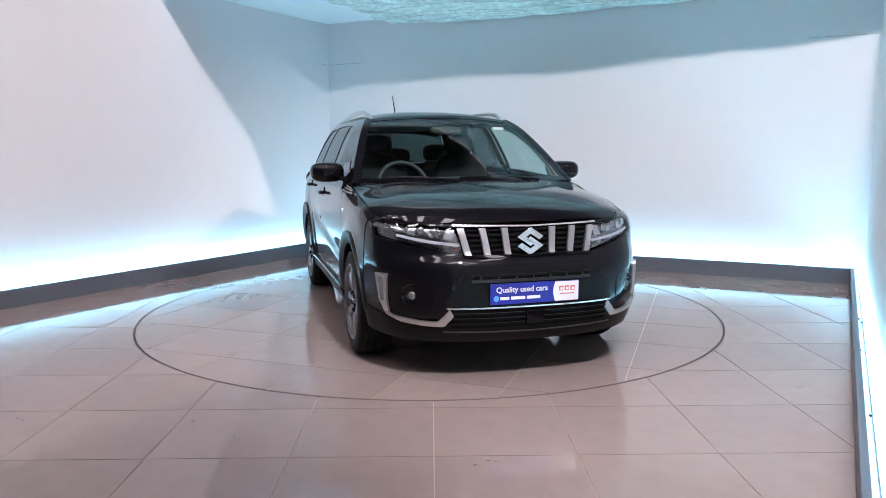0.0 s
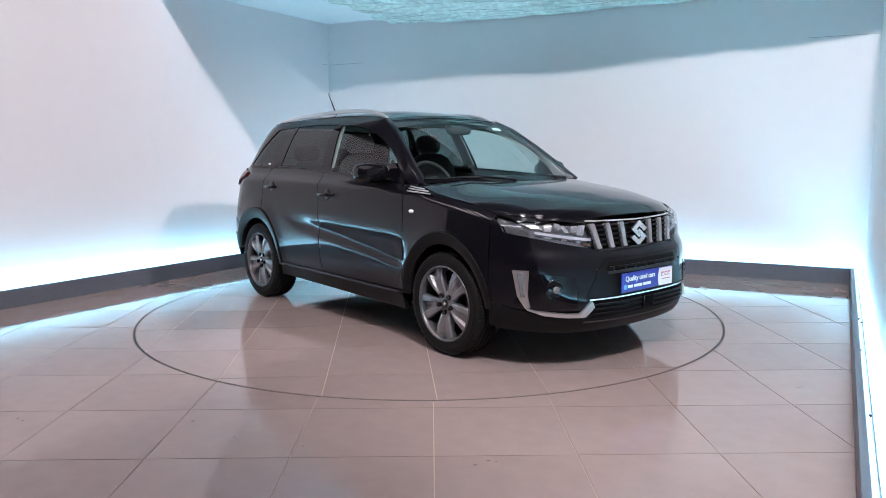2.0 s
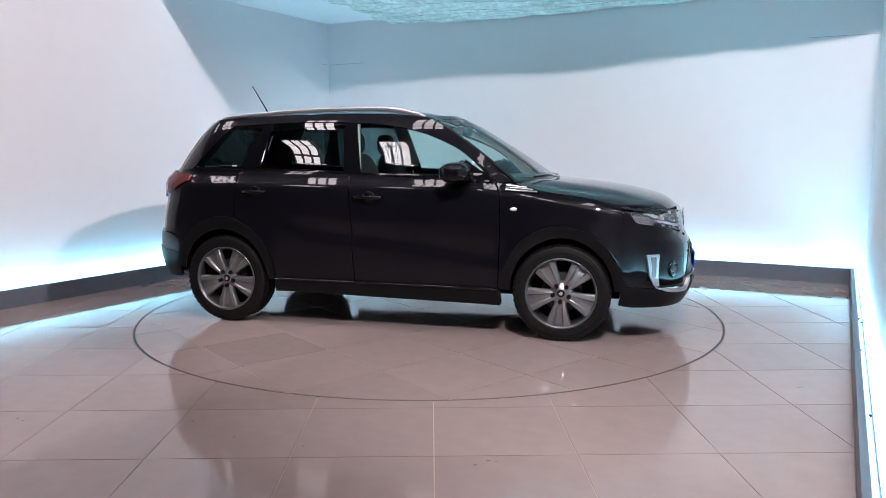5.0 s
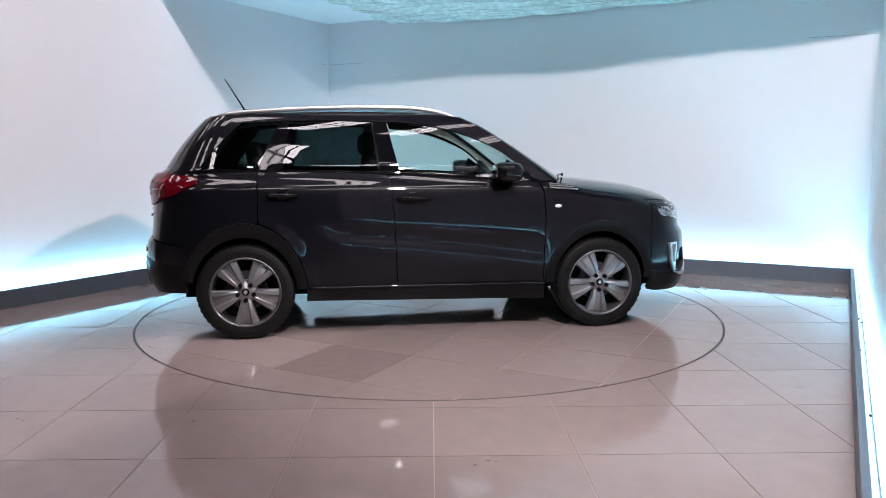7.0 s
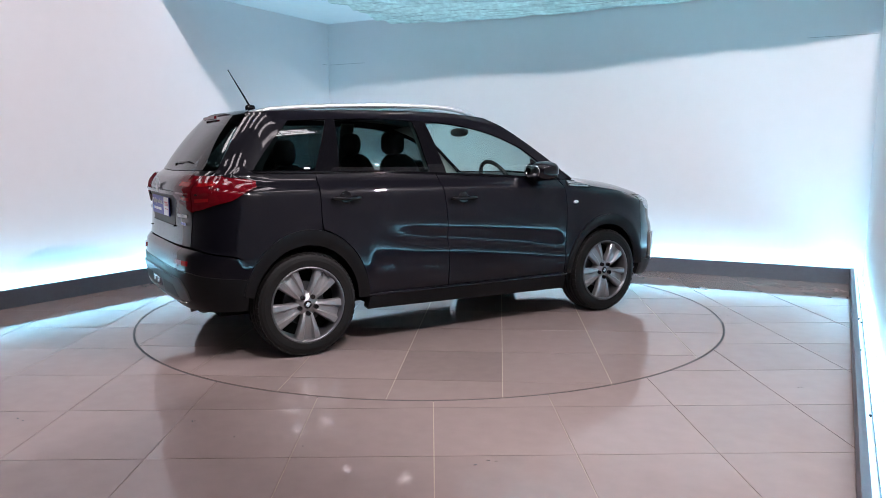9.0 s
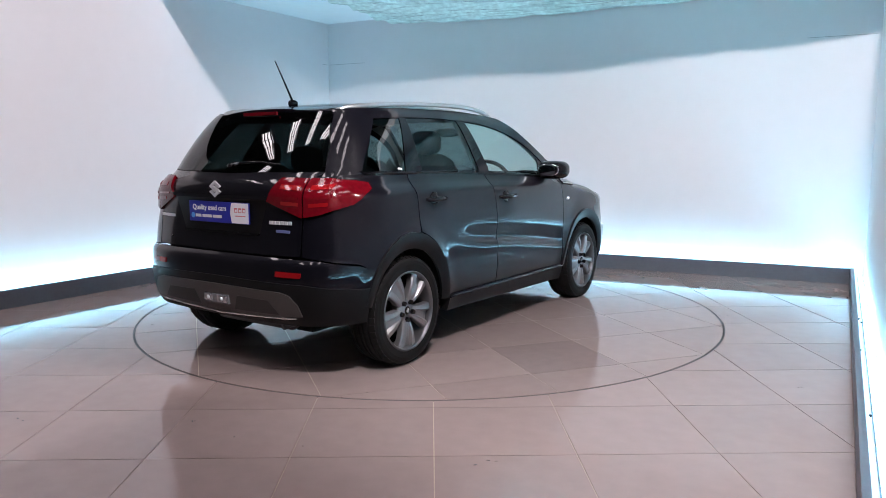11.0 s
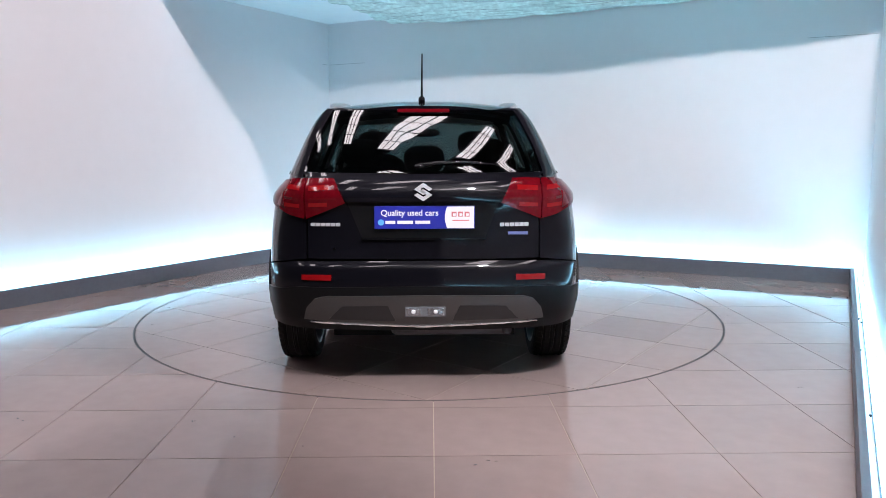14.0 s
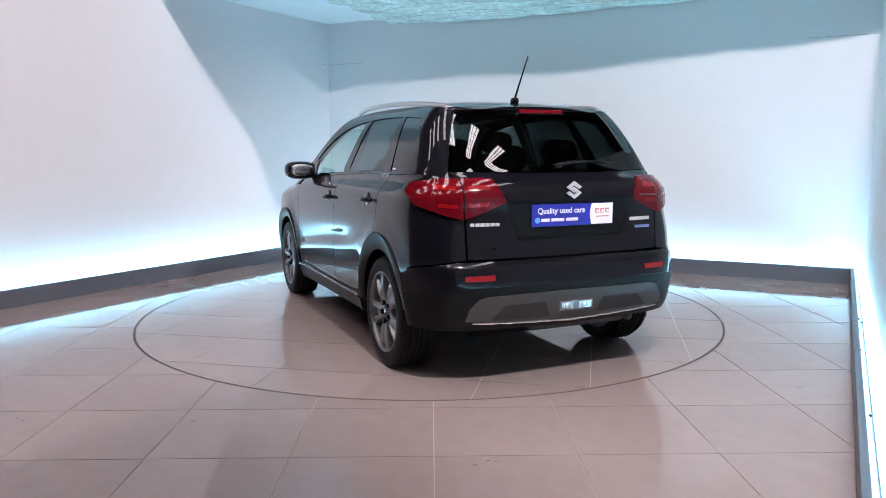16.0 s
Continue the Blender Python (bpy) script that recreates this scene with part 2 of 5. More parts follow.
# ---- car: materials ----
M_PAINT = mat("black_paint", (0.0036, 0.0035, 0.0056), 0.34, coat=1.0, spec=0.05, grain=0.10, scale=900)
M_PAINT.node_tree.nodes["Principled BSDF"].inputs["Coat IOR"].default_value = 1.36
M_GLOSS = mat("gloss_black", (0.003, 0.003, 0.004), 0.03, spec=0.32)
M_PLASTIC = mat("black_plastic", (0.0055, 0.0055, 0.006), 0.36, grain=0.15, scale=200, bump=0.04, spec=0.14)
M_UNDER = mat("underbody", (0.005, 0.005, 0.005), 0.85, spec=0.15)
M_TYRE = mat("tyre_rubber", (0.0068, 0.0062, 0.006), 0.6, grain=0.25, scale=60, bump=0.10, spec=0.15)
M_RIM = mat("rim_silver", (0.27, 0.263, 0.268), 0.36, metal=0.8, grain=0.06, scale=60)
M_RIM_DARK = mat("rim_grey", (0.15, 0.15, 0.155), 0.32, metal=0.8)
M_CHROME = mat("chrome", (0.84, 0.85, 0.86), 0.26, metal=0.85)
M_SATIN = mat("satin_silver", (0.62, 0.62, 0.63), 0.30, metal=0.9, grain=0.03, scale=80)
M_SKID = mat("skid_grey", (0.075, 0.070, 0.068), 0.34, metal=0.55, grain=0.06, scale=90)
M_RED = mat("tail_red", (0.085, 0.0018, 0.005), 0.10, coat=0.2, grain=0.35, scale=38, spec=0.25)
M_SKID_DARK = mat("skid_dark", (0.034, 0.032, 0.032), 0.4, metal=0.5)
M_RED_DARK = mat("tail_red_deep", (0.10, 0.003, 0.006), 0.12, coat=1.0, grain=0.12, scale=40)
M_REFLEX = mat("reflector_red", (0.20, 0.004, 0.006), 0.12, coat=0.4)
M_LAMP = mat("lamp_silver", (0.50, 0.51, 0.54), 0.20, metal=0.85, grain=0.18, scale=60)
M_LENS = mat("lamp_lens", (0.86, 0.88, 0.9), 0.08, coat=1.0)
M_BADGE_SILVER = mat("badge_silver", (0.62, 0.63, 0.65), 0.28, metal=0.35)
M_DAYLIGHT = mat("day_light_lens", (0.13, 0.135, 0.145), 0.15, coat=1.0, grain=0.2, scale=90)
M_GUIDE = mat("light_guide", (0.48, 0.50, 0.54), 0.12, coat=1.0)
M_AMBER = mat("amber", (0.55, 0.22, 0.10), 0.15, coat=1.0)
M_GLASS = glass("clear_glass", (0.72, 0.86, 0.84))
M_PRIVACY = glass("privacy_glass", (0.14, 0.19, 0.19))
M_REARGLASS = glass("rear_glass", (0.07, 0.095, 0.095))
M_LIGHTGLASS = glass("lamp_glass", (0.88, 0.90, 0.92))
M_SEAT = mat("seat_cloth", (0.013, 0.013, 0.014), 0.85, grain=0.2, scale=120)
M_TRIM = mat("pale_trim", (0.42, 0.41, 0.39), 0.7)
M_DASH = mat("dash_plastic", (0.015, 0.015, 0.016), 0.6)
M_BLUE = mat("plate_blue", (0.016, 0.022, 0.30), 0.35)
M_WHITE = mat("plate_white", (0.80, 0.79, 0.80), 0.35)
M_LOGO = mat("logo_pink", (0.62, 0.18, 0.20), 0.4)
M_SKYBLUE = mat("plate_dot", (0.10, 0.36, 0.80), 0.4)
M_MIRROR = mat("mirror_glass", (0.85, 0.87, 0.88), 0.02, metal=1.0)
M_BADGE = mat("badge_blue", (0.25, 0.30, 0.62), 0.25, metal=0.5)


# ---- car: body surface ----
def curve(*pts):
    """A smooth monotone curve through (x, y) pairs in rising x."""
    xs, ys = [p[0] for p in pts], [p[1] for p in pts]
    n = len(xs)
    d = [(ys[i + 1] - ys[i]) / (xs[i + 1] - xs[i]) for i in range(n - 1)]
    m = [d[0]] + [0 if d[i - 1] * d[i] <= 0 else 2 * d[i - 1] * d[i] / (d[i - 1] + d[i]) for i in range(1, n - 1)] + [d[-1]]

    def f(x):
        if x <= xs[0]:
            return ys[0] + m[0] * (x - xs[0])
        if x >= xs[-1]:
            return ys[-1] + m[-1] * (x - xs[-1])
        i = next(k for k in range(n - 1) if x <= xs[k + 1])
        h = xs[i + 1] - xs[i]
        t = (x - xs[i]) / h
        return (2 * t ** 3 - 3 * t * t + 1) * ys[i] + (t ** 3 - 2 * t * t + t) * h * m[i] + (3 * t * t - 2 * t ** 3) * ys[i + 1] + (t ** 3 - t * t) * h * m[i + 1]
    return f


WIDE = curve((0.16, 0.79), (0.25, 0.824), (0.35, 0.848), (0.5, 0.866), (0.7, 0.873), (0.85, 0.868), (0.95, 0.860), (1.02, 0.848), (1.06, 0.822), (1.10, 0.796), (1.15, 0.772), (1.25, 0.728), (1.35, 0.683), (1.45, 0.628), (1.50, 0.588), (1.54, 0.545))
NOSE = curve((0.16, 1.858), (0.22, 1.943), (0.30, 1.988), (0.40, 2.003), (0.50, 1.996), (0.60, 1.988), (0.66, 1.973), (0.72, 1.933), (0.80, 1.920), (0.87, 1.903), (0.92, 1.858), (1.0, 1.758))
TAIL = curve((0.20, -1.916), (0.30, -2.006), (0.40, -2.061), (0.55, -2.081), (0.66, -2.071), (0.70, -2.041), (0.80, -2.031), (0.95, -2.038), (1.04, -2.051), (1.10, -2.026), (1.16, -1.951), (1.22, -1.912), (1.30, -1.855), (1.40, -1.772), (1.50, -1.674), (1.56, -1.605))
XSF, XSR = 1.28, -1.45
NF = curve((0.2, 2.8), (1.0, 2.8))
NR = curve((0.2, 4.4), (0.75, 4.4), (0.95, 3.6), (1.15, 3.4), (1.6, 3.4))
FEND_TOP = curve((0.55, 1.08), (0.70, 1.056), (0.80, 1.05), (1.0, 1.003), (1.3, 0.958), (1.52, 0.908), (1.75, 0.88), (2.0, 0.84))
RIDGE = curve((-1.5, 0.93), (-1.2, 0.85), (-0.95, 0.73), (-0.7, 0.655), (-0.2, 0.605), (0.3, 0.545), (0.7, 0.488), (1.0, 0.46))
SHOULDER = curve((-2.1, 1.09), (-1.2, 1.068), (-0.4, 1.05), (0.7, 1.015), (1.2, 0.93), (1.5, 0.885), (2.0, 0.84))


def wide(x, z):
    """Half width before the nose and tail close in."""
    ze = z
    if x > 0.6 and z > 0.72:
        k = min(1.0, (z - 0.72) / max(FEND_TOP(x) - 0.72, 0.05))
        ze = z + (1.075 - FEND_TOP(x)) * k * k
    w = WIDE(ze)
    if z < 1.14:
        fade = 1 if -1.25 < x < 0.62 else max(0.0, 1 - min(abs(x + 1.25), abs(x - 0.62)) / 0.15)
        r = RIDGE(x)
        lens = min(1.0, max(0.0, (x + 1.0) / 0.5))
        dz = z - r - 0.055
        w -= fade * 0.017 * lens * lens * (3 - 2 * lens) * math.exp(-(dz / (0.072 + 0.05 * max(0.0, x + 0.3) if dz > 0 else 0.034)) ** 2)
        s = SHOULDER(x)
        w += 0.010 / (1 + math.exp((z - s) / 0.006)) - 0.010
        for hx, az in ((1.128, 0.445), (-1.371, 0.465)):
            q = math.hypot((x - hx) / 0.40, (z - 0.325) / az)
            w += 0.013 * math.exp(-((q - 1.0) / 0.16) ** 2)
    return w


def half(x, z):
    w = wide(x, z)
    if x > XSF:
        t = min((x - XSF) / (NOSE(z) - XSF), 0.9999)
        n = NF(z)
        return w * (1 - t ** n) ** (1 / n)
    if x < XSR:
        t = min((XSR - x) / (XSR - TAIL(z)), 0.9999)
        n = NR(z)
        return w * (1 - t ** n) ** (1 / n)
    return w


def side(x, z):
    return Vector((x, half(x, z), z))


class Wrap:
    """The nose or tail by the way along its plan outline from the middle (s) and the height."""

    def __init__(self, end, start, power):
        self.end, self.start, self.power, self.kept = end, start, power, {}

    def table(self, z):
        k = round(z, 3)
        if k not in self.kept:
            x0, xs, n = self.end(k), self.start, self.power(k)
            pts = []
            for i in range(91):
                a = math.pi / 2 * i / 90
                x = xs + (x0 - xs) * math.cos(a) ** (2 / n)
                y = wide(x, k) * math.sin(a) ** (2 / n) if i else 0.0
                pts.append((x, y))
            far = 0.75 if x0 > 0 else -0.6
            for i in range(1, 21):
                x = xs + (far - xs) * i / 20
                pts.append((x, wide(x, k)))
            acc = [0.0]
            for a, b in zip(pts, pts[1:]):
                acc.append(acc[-1] + math.hypot(b[0] - a[0], b[1] - a[1]))
            self.kept[k] = (np.array(acc), np.array([p[0] for p in pts]), np.array([p[1] for p in pts]))
        return self.kept[k]

    def at(self, s, z):
        acc, xs, ys = self.table(z)
        return Vector((np.interp(abs(s), acc, xs), math.copysign(np.interp(abs(s), acc, ys), s), z))

    def by_y(self, y, z):
        acc, xs, ys = self.table(z)
        return (math.copysign(np.interp(abs(y), ys[:91], acc[:91]), y), z)

    def by_x(self, x, z):
        acc, xs, ys = self.table(z)
        return (np.interp(abs(x), np.abs(xs)[::-1], acc[::-1]), z)


FRONT = Wrap(NOSE, XSF, NF)
REAR = Wrap(TAIL, XSR, NR)


def resample(pts, n):
    """n + 1 points evenly along a polyline, with its bends eased."""
    acc = [0.0]
    for a, b in zip(pts, pts[1:]):
        acc.append(acc[-1] + math.dist(a, b))
    ts = np.linspace(0, acc[-1], n + 1)
    return [(np.interp(t, acc, [p[0] for p in pts]), np.interp(t, acc, [p[1] for p in pts])) for t in ts]


def ease(pts, n=8):
    """A spline through the points."""
    if len(pts) < 3:
        return pts
    out = []
    p = [pts[0], *pts, pts[-1]]
    for i in range(1, len(p) - 2):
        a, b, c, d = p[i - 1], p[i], p[i + 1], p[i + 2]
        for k in range(n):
            t = k / n
            out.append(tuple(0.5 * (2 * b[j] + (c[j] - a[j]) * t + (2 * a[j] - 5 * b[j] + 4 * c[j] - d[j]) * t * t + (3 * b[j] - a[j] - 3 * c[j] + d[j]) * t ** 3) for j in (0, 1)))
    return out + [pts[-1]]


def sheet(grid, off=0.0, thick=0.012, into=None):
    """A panel with thickness from a grid of points; off moves it outwards (away from the car's middle)."""
    bm = into or bmesh.new()
    nu, nv = len(grid), len(grid[0])
    nor = []
    for i in range(nu):
        row = []
        for j in range(nv):
            a = grid[min(i + 1, nu - 1)][j] - grid[max(i - 1, 0)][j]
            b = grid[i][min(j + 1, nv - 1)] - grid[i][max(j - 1, 0)]
            n = a.cross(b)
            n = n.normalized() if n.length > 1e-9 else Vector((0, 0, 0))
            row.append(n)
        nor.append(row)
    mid = sum((p for r in grid for p in r), Vector()) / (nu * nv)
    n0 = sum((n for r in nor for n in r), Vector())
    sign = 1 if n0.dot(mid - Vector((mid.x * 0.8, 0, 0.7))) > 0 else -1
    outer = [[bm.verts.new(p + n * sign * off) for p, n in zip(pr, nr)] for pr, nr in zip(grid, nor)]
    for i in range(nu - 1):
        for j in range(nv - 1):
            q = [outer[i][j], outer[i + 1][j], outer[i + 1][j + 1], outer[i][j + 1]]
            bm.faces.new(q if sign > 0 else q[::-1])
    loop = [(i, 0) for i in range(nu)] + [(nu - 1, j) for j in range(1, nv)] + [(i, nv - 1) for i in range(nu - 2, -1, -1)] + [(0, j) for j in range(nv - 2, 0, -1)]
    if thick:
        e0 = [bm.verts.new(outer[i][j].co) for i, j in loop]
        e1 = [bm.verts.new(outer[i][j].co - nor[i][j] * sign * thick) for i, j in loop]
        n = len(loop)
        for k in range(n):
            q = [e0[k], e1[k], e1[(k + 1) % n], e0[(k + 1) % n]]
            bm.faces.new(q if sign > 0 else q[::-1])
    return bm


def coons(surf, bottom, top, left, right, nu=24, nv=14, flip=False):
    """A grid between four edges in the surface's own plane (bottom and top run from left to right)."""
    b, t = resample(bottom, nu), resample(top, nu)
    l, r = resample(left, nv), resample(right, nv)
    grid = []
    for i in range(nu + 1):
        u = i / nu
        row = []
        for j in range(nv + 1):
            v = j / nv
            q = [(1 - v) * b[i][k] + v * t[i][k] + (1 - u) * l[j][k] + u * r[j][k] - ((1 - u) * (1 - v) * b[0][k] + u * (1 - v) * b[nu][k] + (1 - u) * v * t[0][k] + u * v * t[nu][k]) for k in (0, 1)]
            p = surf(q[0], q[1])
            if flip:
                p.y = -p.y
            row.append(p)
        grid.append(row)
    return grid


def raw_mesh(name, bm, material, smooth=True):
    me = bpy.data.meshes.new(name)
    bm.to_mesh(me)
    bm.free()
    me.materials.append(material)
    if smooth:
        me.shade_smooth()
    return me


def panel(name, material, parent, grid, off=0.0, thick=0.012, label=""):
    ob = new(name, raw_mesh(name, sheet(grid, off, thick), material))
    ob.parent = parent
    if label:
        tagged(ob, label)
    return ob


def arch_pts(hx, ax, az, a0, a1, n=18):
    """Points of a wheel arch; angles from the front (0) over the top (90) to the rear (180)."""
    return [(hx + ax * math.cos(radians(a0 + (a1 - a0) * k / n)), 0.325 + az * math.sin(radians(a0 + (a1 - a0) * k / n))) for k in range(n + 1)]


def lathe(profile, n=48):
    """Turns (radius, y) pairs round the y axis."""
    bm = bmesh.new()
    rings = []
    for k in range(n):
        a = 2 * math.pi * k / n
        rings.append([bm.verts.new((r * math.cos(a), y, r * math.sin(a))) for r, y in profile])
    for k in range(n):
        a, b = rings[k], rings[(k + 1) % n]
        for i in range(len(profile) - 1):
            if profile[i][0] < 1e-6 and profile[i + 1][0] < 1e-6:
                continue
            bm.faces.new((a[i], b[i], b[i + 1], a[i + 1]))
    bmesh.ops.remove_doubles(bm, verts=bm.verts, dist=1e-6)
    return bm


def tube(pts, radii, n=10, flat=1.0):
    """A round bar through the points."""
    bm = bmesh.new()
    rings = []
    for i, p in enumerate(pts):
        d = (Vector(pts[min(i + 1, len(pts) - 1)]) - Vector(pts[max(i - 1, 0)])).normalized()
        a = d.cross(Vector((0, 0, 1)))
        a = a.normalized() if a.length > 1e-4 else Vector((1, 0, 0))
        b = a.cross(d)
        r = radii[i] if isinstance(radii, (list, tuple)) else radii
        rings.append([bm.verts.new(Vector(p) + a * r * math.cos(2 * math.pi * k / n) + b * r * flat * math.sin(2 * math.pi * k / n)) for k in range(n)])
    for r0, r1 in zip(rings, rings[1:]):
        for k in range(n):
            bm.faces.new((r0[k], r0[(k + 1) % n], r1[(k + 1) % n], r1[k]))
    bm.faces.new(rings[0])
    bm.faces.new(rings[-1][::-1])
    return bm


def blob(cx, cy, cz, rx, ry, rz, power=2.6, n=20, into=None, m=None):
    """A rounded box-like solid."""
    bm = into or bmesh.new()
    made = bmesh.ops.create_uvsphere(bm, u_segments=n, v_segments=n * 2 // 3, radius=1)["verts"]
    for v in made:
        q = v.co
        k = (abs(q.x) ** power + abs(q.y) ** power + abs(q.z) ** power) ** (-1 / power)
        v.co = Vector((q.x * k * rx, q.y * k * ry, q.z * k * rz))
        if m:
            v.co = m @ v.co
        v.co += Vector((cx, cy, cz))
    return bm
HUB_F, HUB_R, HUB_Z = 1.128, -1.371, 0.327
ROOF = curve((-1.75, 1.505), (-1.6, 1.535), (-1.4, 1.562), (-1.1, 1.585), (-0.7, 1.598), (-0.35, 1.598), (-0.1, 1.582), (0.1, 1.552), (0.25, 1.515))
WIN_TOP = [(-1.375, 1.464), (-1.1, 1.480), (-0.73, 1.488), (-0.34, 1.476), (-0.14, 1.458), (0.06, 1.420), (0.224, 1.366), (0.39, 1.288), (0.516, 1.195), (0.615, 1.098)]
PILLAR = [(0.129, 1.512), (0.274, 1.445), (0.483, 1.305), (0.654, 1.180), (0.805, 1.066)]


def build_wheel(car):
    """One wheel at the origin, its outer face towards -y."""
    wheel = new("wheel")
    wheel.parent = car
    R = HUB_Z
    prof = [(0.232, 0.095), (0.245, 0.106), (0.280, 0.1085), (0.300, 0.104), (0.316, 0.094), (0.3235, 0.078), (0.3255, 0.062), (0.3185, 0.059), (0.3185, 0.051), (0.3262, 0.048), (0.3268, 0.020), (0.3195, 0.018), (0.3195, 0.010), (0.327, 0.007)]
    prof = prof + [(r, -y) for r, y in prof[::-1]]
    bm = lathe(prof, 64)
    # tread blocks along both shoulders
    for k in range(48):
        a = 2 * math.pi * k / 48
        for sy in (-1, 1):
            t = Matrix.Rotation(-a, 4, "Y") @ Matrix.Translation((0.3192, sy * 0.082, 0)) @ Matrix.Rotation(sy * 0.35, 4, "Z")
            bmesh.ops.create_cube(bm, size=1, matrix=t @ Matrix.Diagonal((0.010, 0.030, 0.026, 1)))
    part("tyre", bm, M_TYRE, wheel, "black rubber tyre with a blocky tread", True).data.shade_flat()
    rim = part("rim", lathe([(0.236, 0.100), (0.240, 0.104), (0.240, -0.104), (0.236, -0.107), (0.231, -0.105), (0.226, -0.099), (0.222, -0.086), (0.219, -0.05), (0.216, 0.02), (0.218, 0.10), (0.236, 0.100)], 56), M_RIM_DARK, wheel, "grey alloy rim", True)
    part("brake_disc", lathe([(0.0, -0.012), (0.135, -0.012), (0.140, 0.0), (0.0, 0.004)], 32), M_STEEL, wheel)
    part("wheel_back", lathe([(0.0, 0.03), (0.214, 0.03), (0.214, 0.035), (0.0, 0.035)], 32), M_UNDER, wheel)
    part("rim_lip", lathe([(0.2365, -0.1045), (0.2355, -0.1078), (0.2315, -0.1072), (0.2300, -0.1048)], 56), M_RIM_DARK, rim, smooth=True)
    # five broad spokes that flare towards the rim, each with a folded face
    for k in range(5):
        a = radians(-90 + 72 * k)
        bm = bmesh.new()
        rows = []
        for t in np.linspace(0, 1, 7):
            r = 0.046 + 0.180 * t
            w = 0.030 + 0.060 * t
            y = -0.080 - 0.012 * math.sin(math.pi * min(t * 1.1, 1)) - 0.012 * t
            g = 0.024 * t
            rows.append([(r, y + 0.045, -w), (r, y + 0.012, -w * 0.97), (r, y + 0.004, -w * 0.86), (r, y, -w * 0.46), (r, y + g, -w * 0.30), (r, y + g * 1.1, 0.0), (r, y + g, w * 0.30), (r, y, w * 0.46), (r, y + 0.004, w * 0.86), (r, y + 0.012, w * 0.97), (r, y + 0.045, w)])
        vs = [[bm.verts.new(Matrix.Rotation(-a, 3, "Y") @ Vector((r, y, w))) for r, y, w in row] for row in rows]
        for r0, r1 in zip(vs, vs[1:]):
            for i in range(10):
                bm.faces.new((r0[i], r0[i + 1], r1[i + 1], r1[i]))
        part("spoke", bm, M_RIM, rim)
    part("hub_cap", lathe([(0.0, -0.088), (0.028, -0.087), (0.033, -0.082), (0.068, -0.078), (0.078, -0.060), (0.078, -0.02)], 30), M_RIM, wheel, smooth=True)
    part("hub_badge", lathe([(0.0, -0.0905), (0.024, -0.0905), (0.026, -0.087)], 24), M_GLOSS, wheel)
    part("hub_mark", box(0, -0.0915, 0, 0.022, 0.003, 0.026, 0.001, turn=Matrix.Rotation(radians(35), 4, "Y")), M_CHROME, wheel)
    for k in range(5):
        a = radians(-90 + 72 * k)
        bm = lathe([(0.0, -0.099), (0.0145, -0.099), (0.0165, -0.072)], 12)
        bmesh.ops.translate(bm, verts=bm.verts, vec=(0.056 * math.cos(a), 0, 0.056 * math.sin(a)))
        part("wheel_nut", bm, M_GLOSS, wheel)
    return wheel


def text_mesh(words, size):
    data = bpy.data.curves.new("words", "FONT")
    data.body, data.size, data.align_x, data.align_y, data.extrude = words, size, "CENTER", "CENTER", 0.0006
    data.offset = 0.0009
    tmp = bpy.data.objects.new("words", data)
    scene.collection.objects.link(tmp)
    me = bpy.data.meshes.new_from_object(tmp.evaluated_get(bpy.context.evaluated_depsgraph_get()))
    bpy.data.objects.remove(tmp)
    return me


def build_plate(car, m, h):
    """A display plate facing +z of its own plane, 0.52 m wide."""
    plate = part("plate", box(0, 0, 0, 0.525, h, 0.008, 0.003), M_BLUE, car, "blue and white dealer plate")
    plate.matrix_basis = m
    pts = [(0.118, -h / 2 + 0.003), (0.259, -h / 2 + 0.003), (0.259, h / 2 - 0.003), (0.118, h / 2 - 0.003)] + [(0.118 - 0.012 * math.sin(math.pi * k / 10), h / 2 - 0.003 - (h - 0.006) * k / 10) for k in range(1, 10)]
    bm = prism(pts, 0.0045, 0.0055)
    part("white_panel", bm, M_WHITE, plate)
    me = text_mesh("Quality used cars", 0.043)
    me.materials.clear()
    me.materials.append(M_WHITE)
    ob = new("lettering", me)
    ob.parent = plate
    ob.matrix_basis = pose(-0.078, h * 0.19, 0.0052)
    x = -0.205
    for w in (0.052, 0.082, 0.078):
        part("lettering_bar", box(x + w / 2, -h * 0.21, 0.0052, w, 0.017, 0.0012), M_WHITE, plate)
        x += w + 0.011
    bm = bmesh.new()
    bmesh.ops.create_cone(bm, cap_ends=True, segments=20, radius1=0.016, radius2=0.016, depth=0.0014, matrix=Matrix.Translation((-0.228, -h * 0.21, 0.005)))
    part("dot", bm, M_SKYBLUE, plate)
    for dx in (-0.034, 0.0, 0.034):
        bm = box(0.188 + dx, h * 0.14, 0.0061, 0.026, 0.026, 0.001)
        part("logo_shape", bm, M_LOGO, plate)
        part("logo_shape", box(0.190 + dx, h * 0.12, 0.0068, 0.015, 0.013, 0.001), M_WHITE, plate)
    part("lettering_bar", box(0.190, -h * 0.13, 0.0061, 0.088, 0.0055, 0.001), M_LOGO, plate)
    return plate


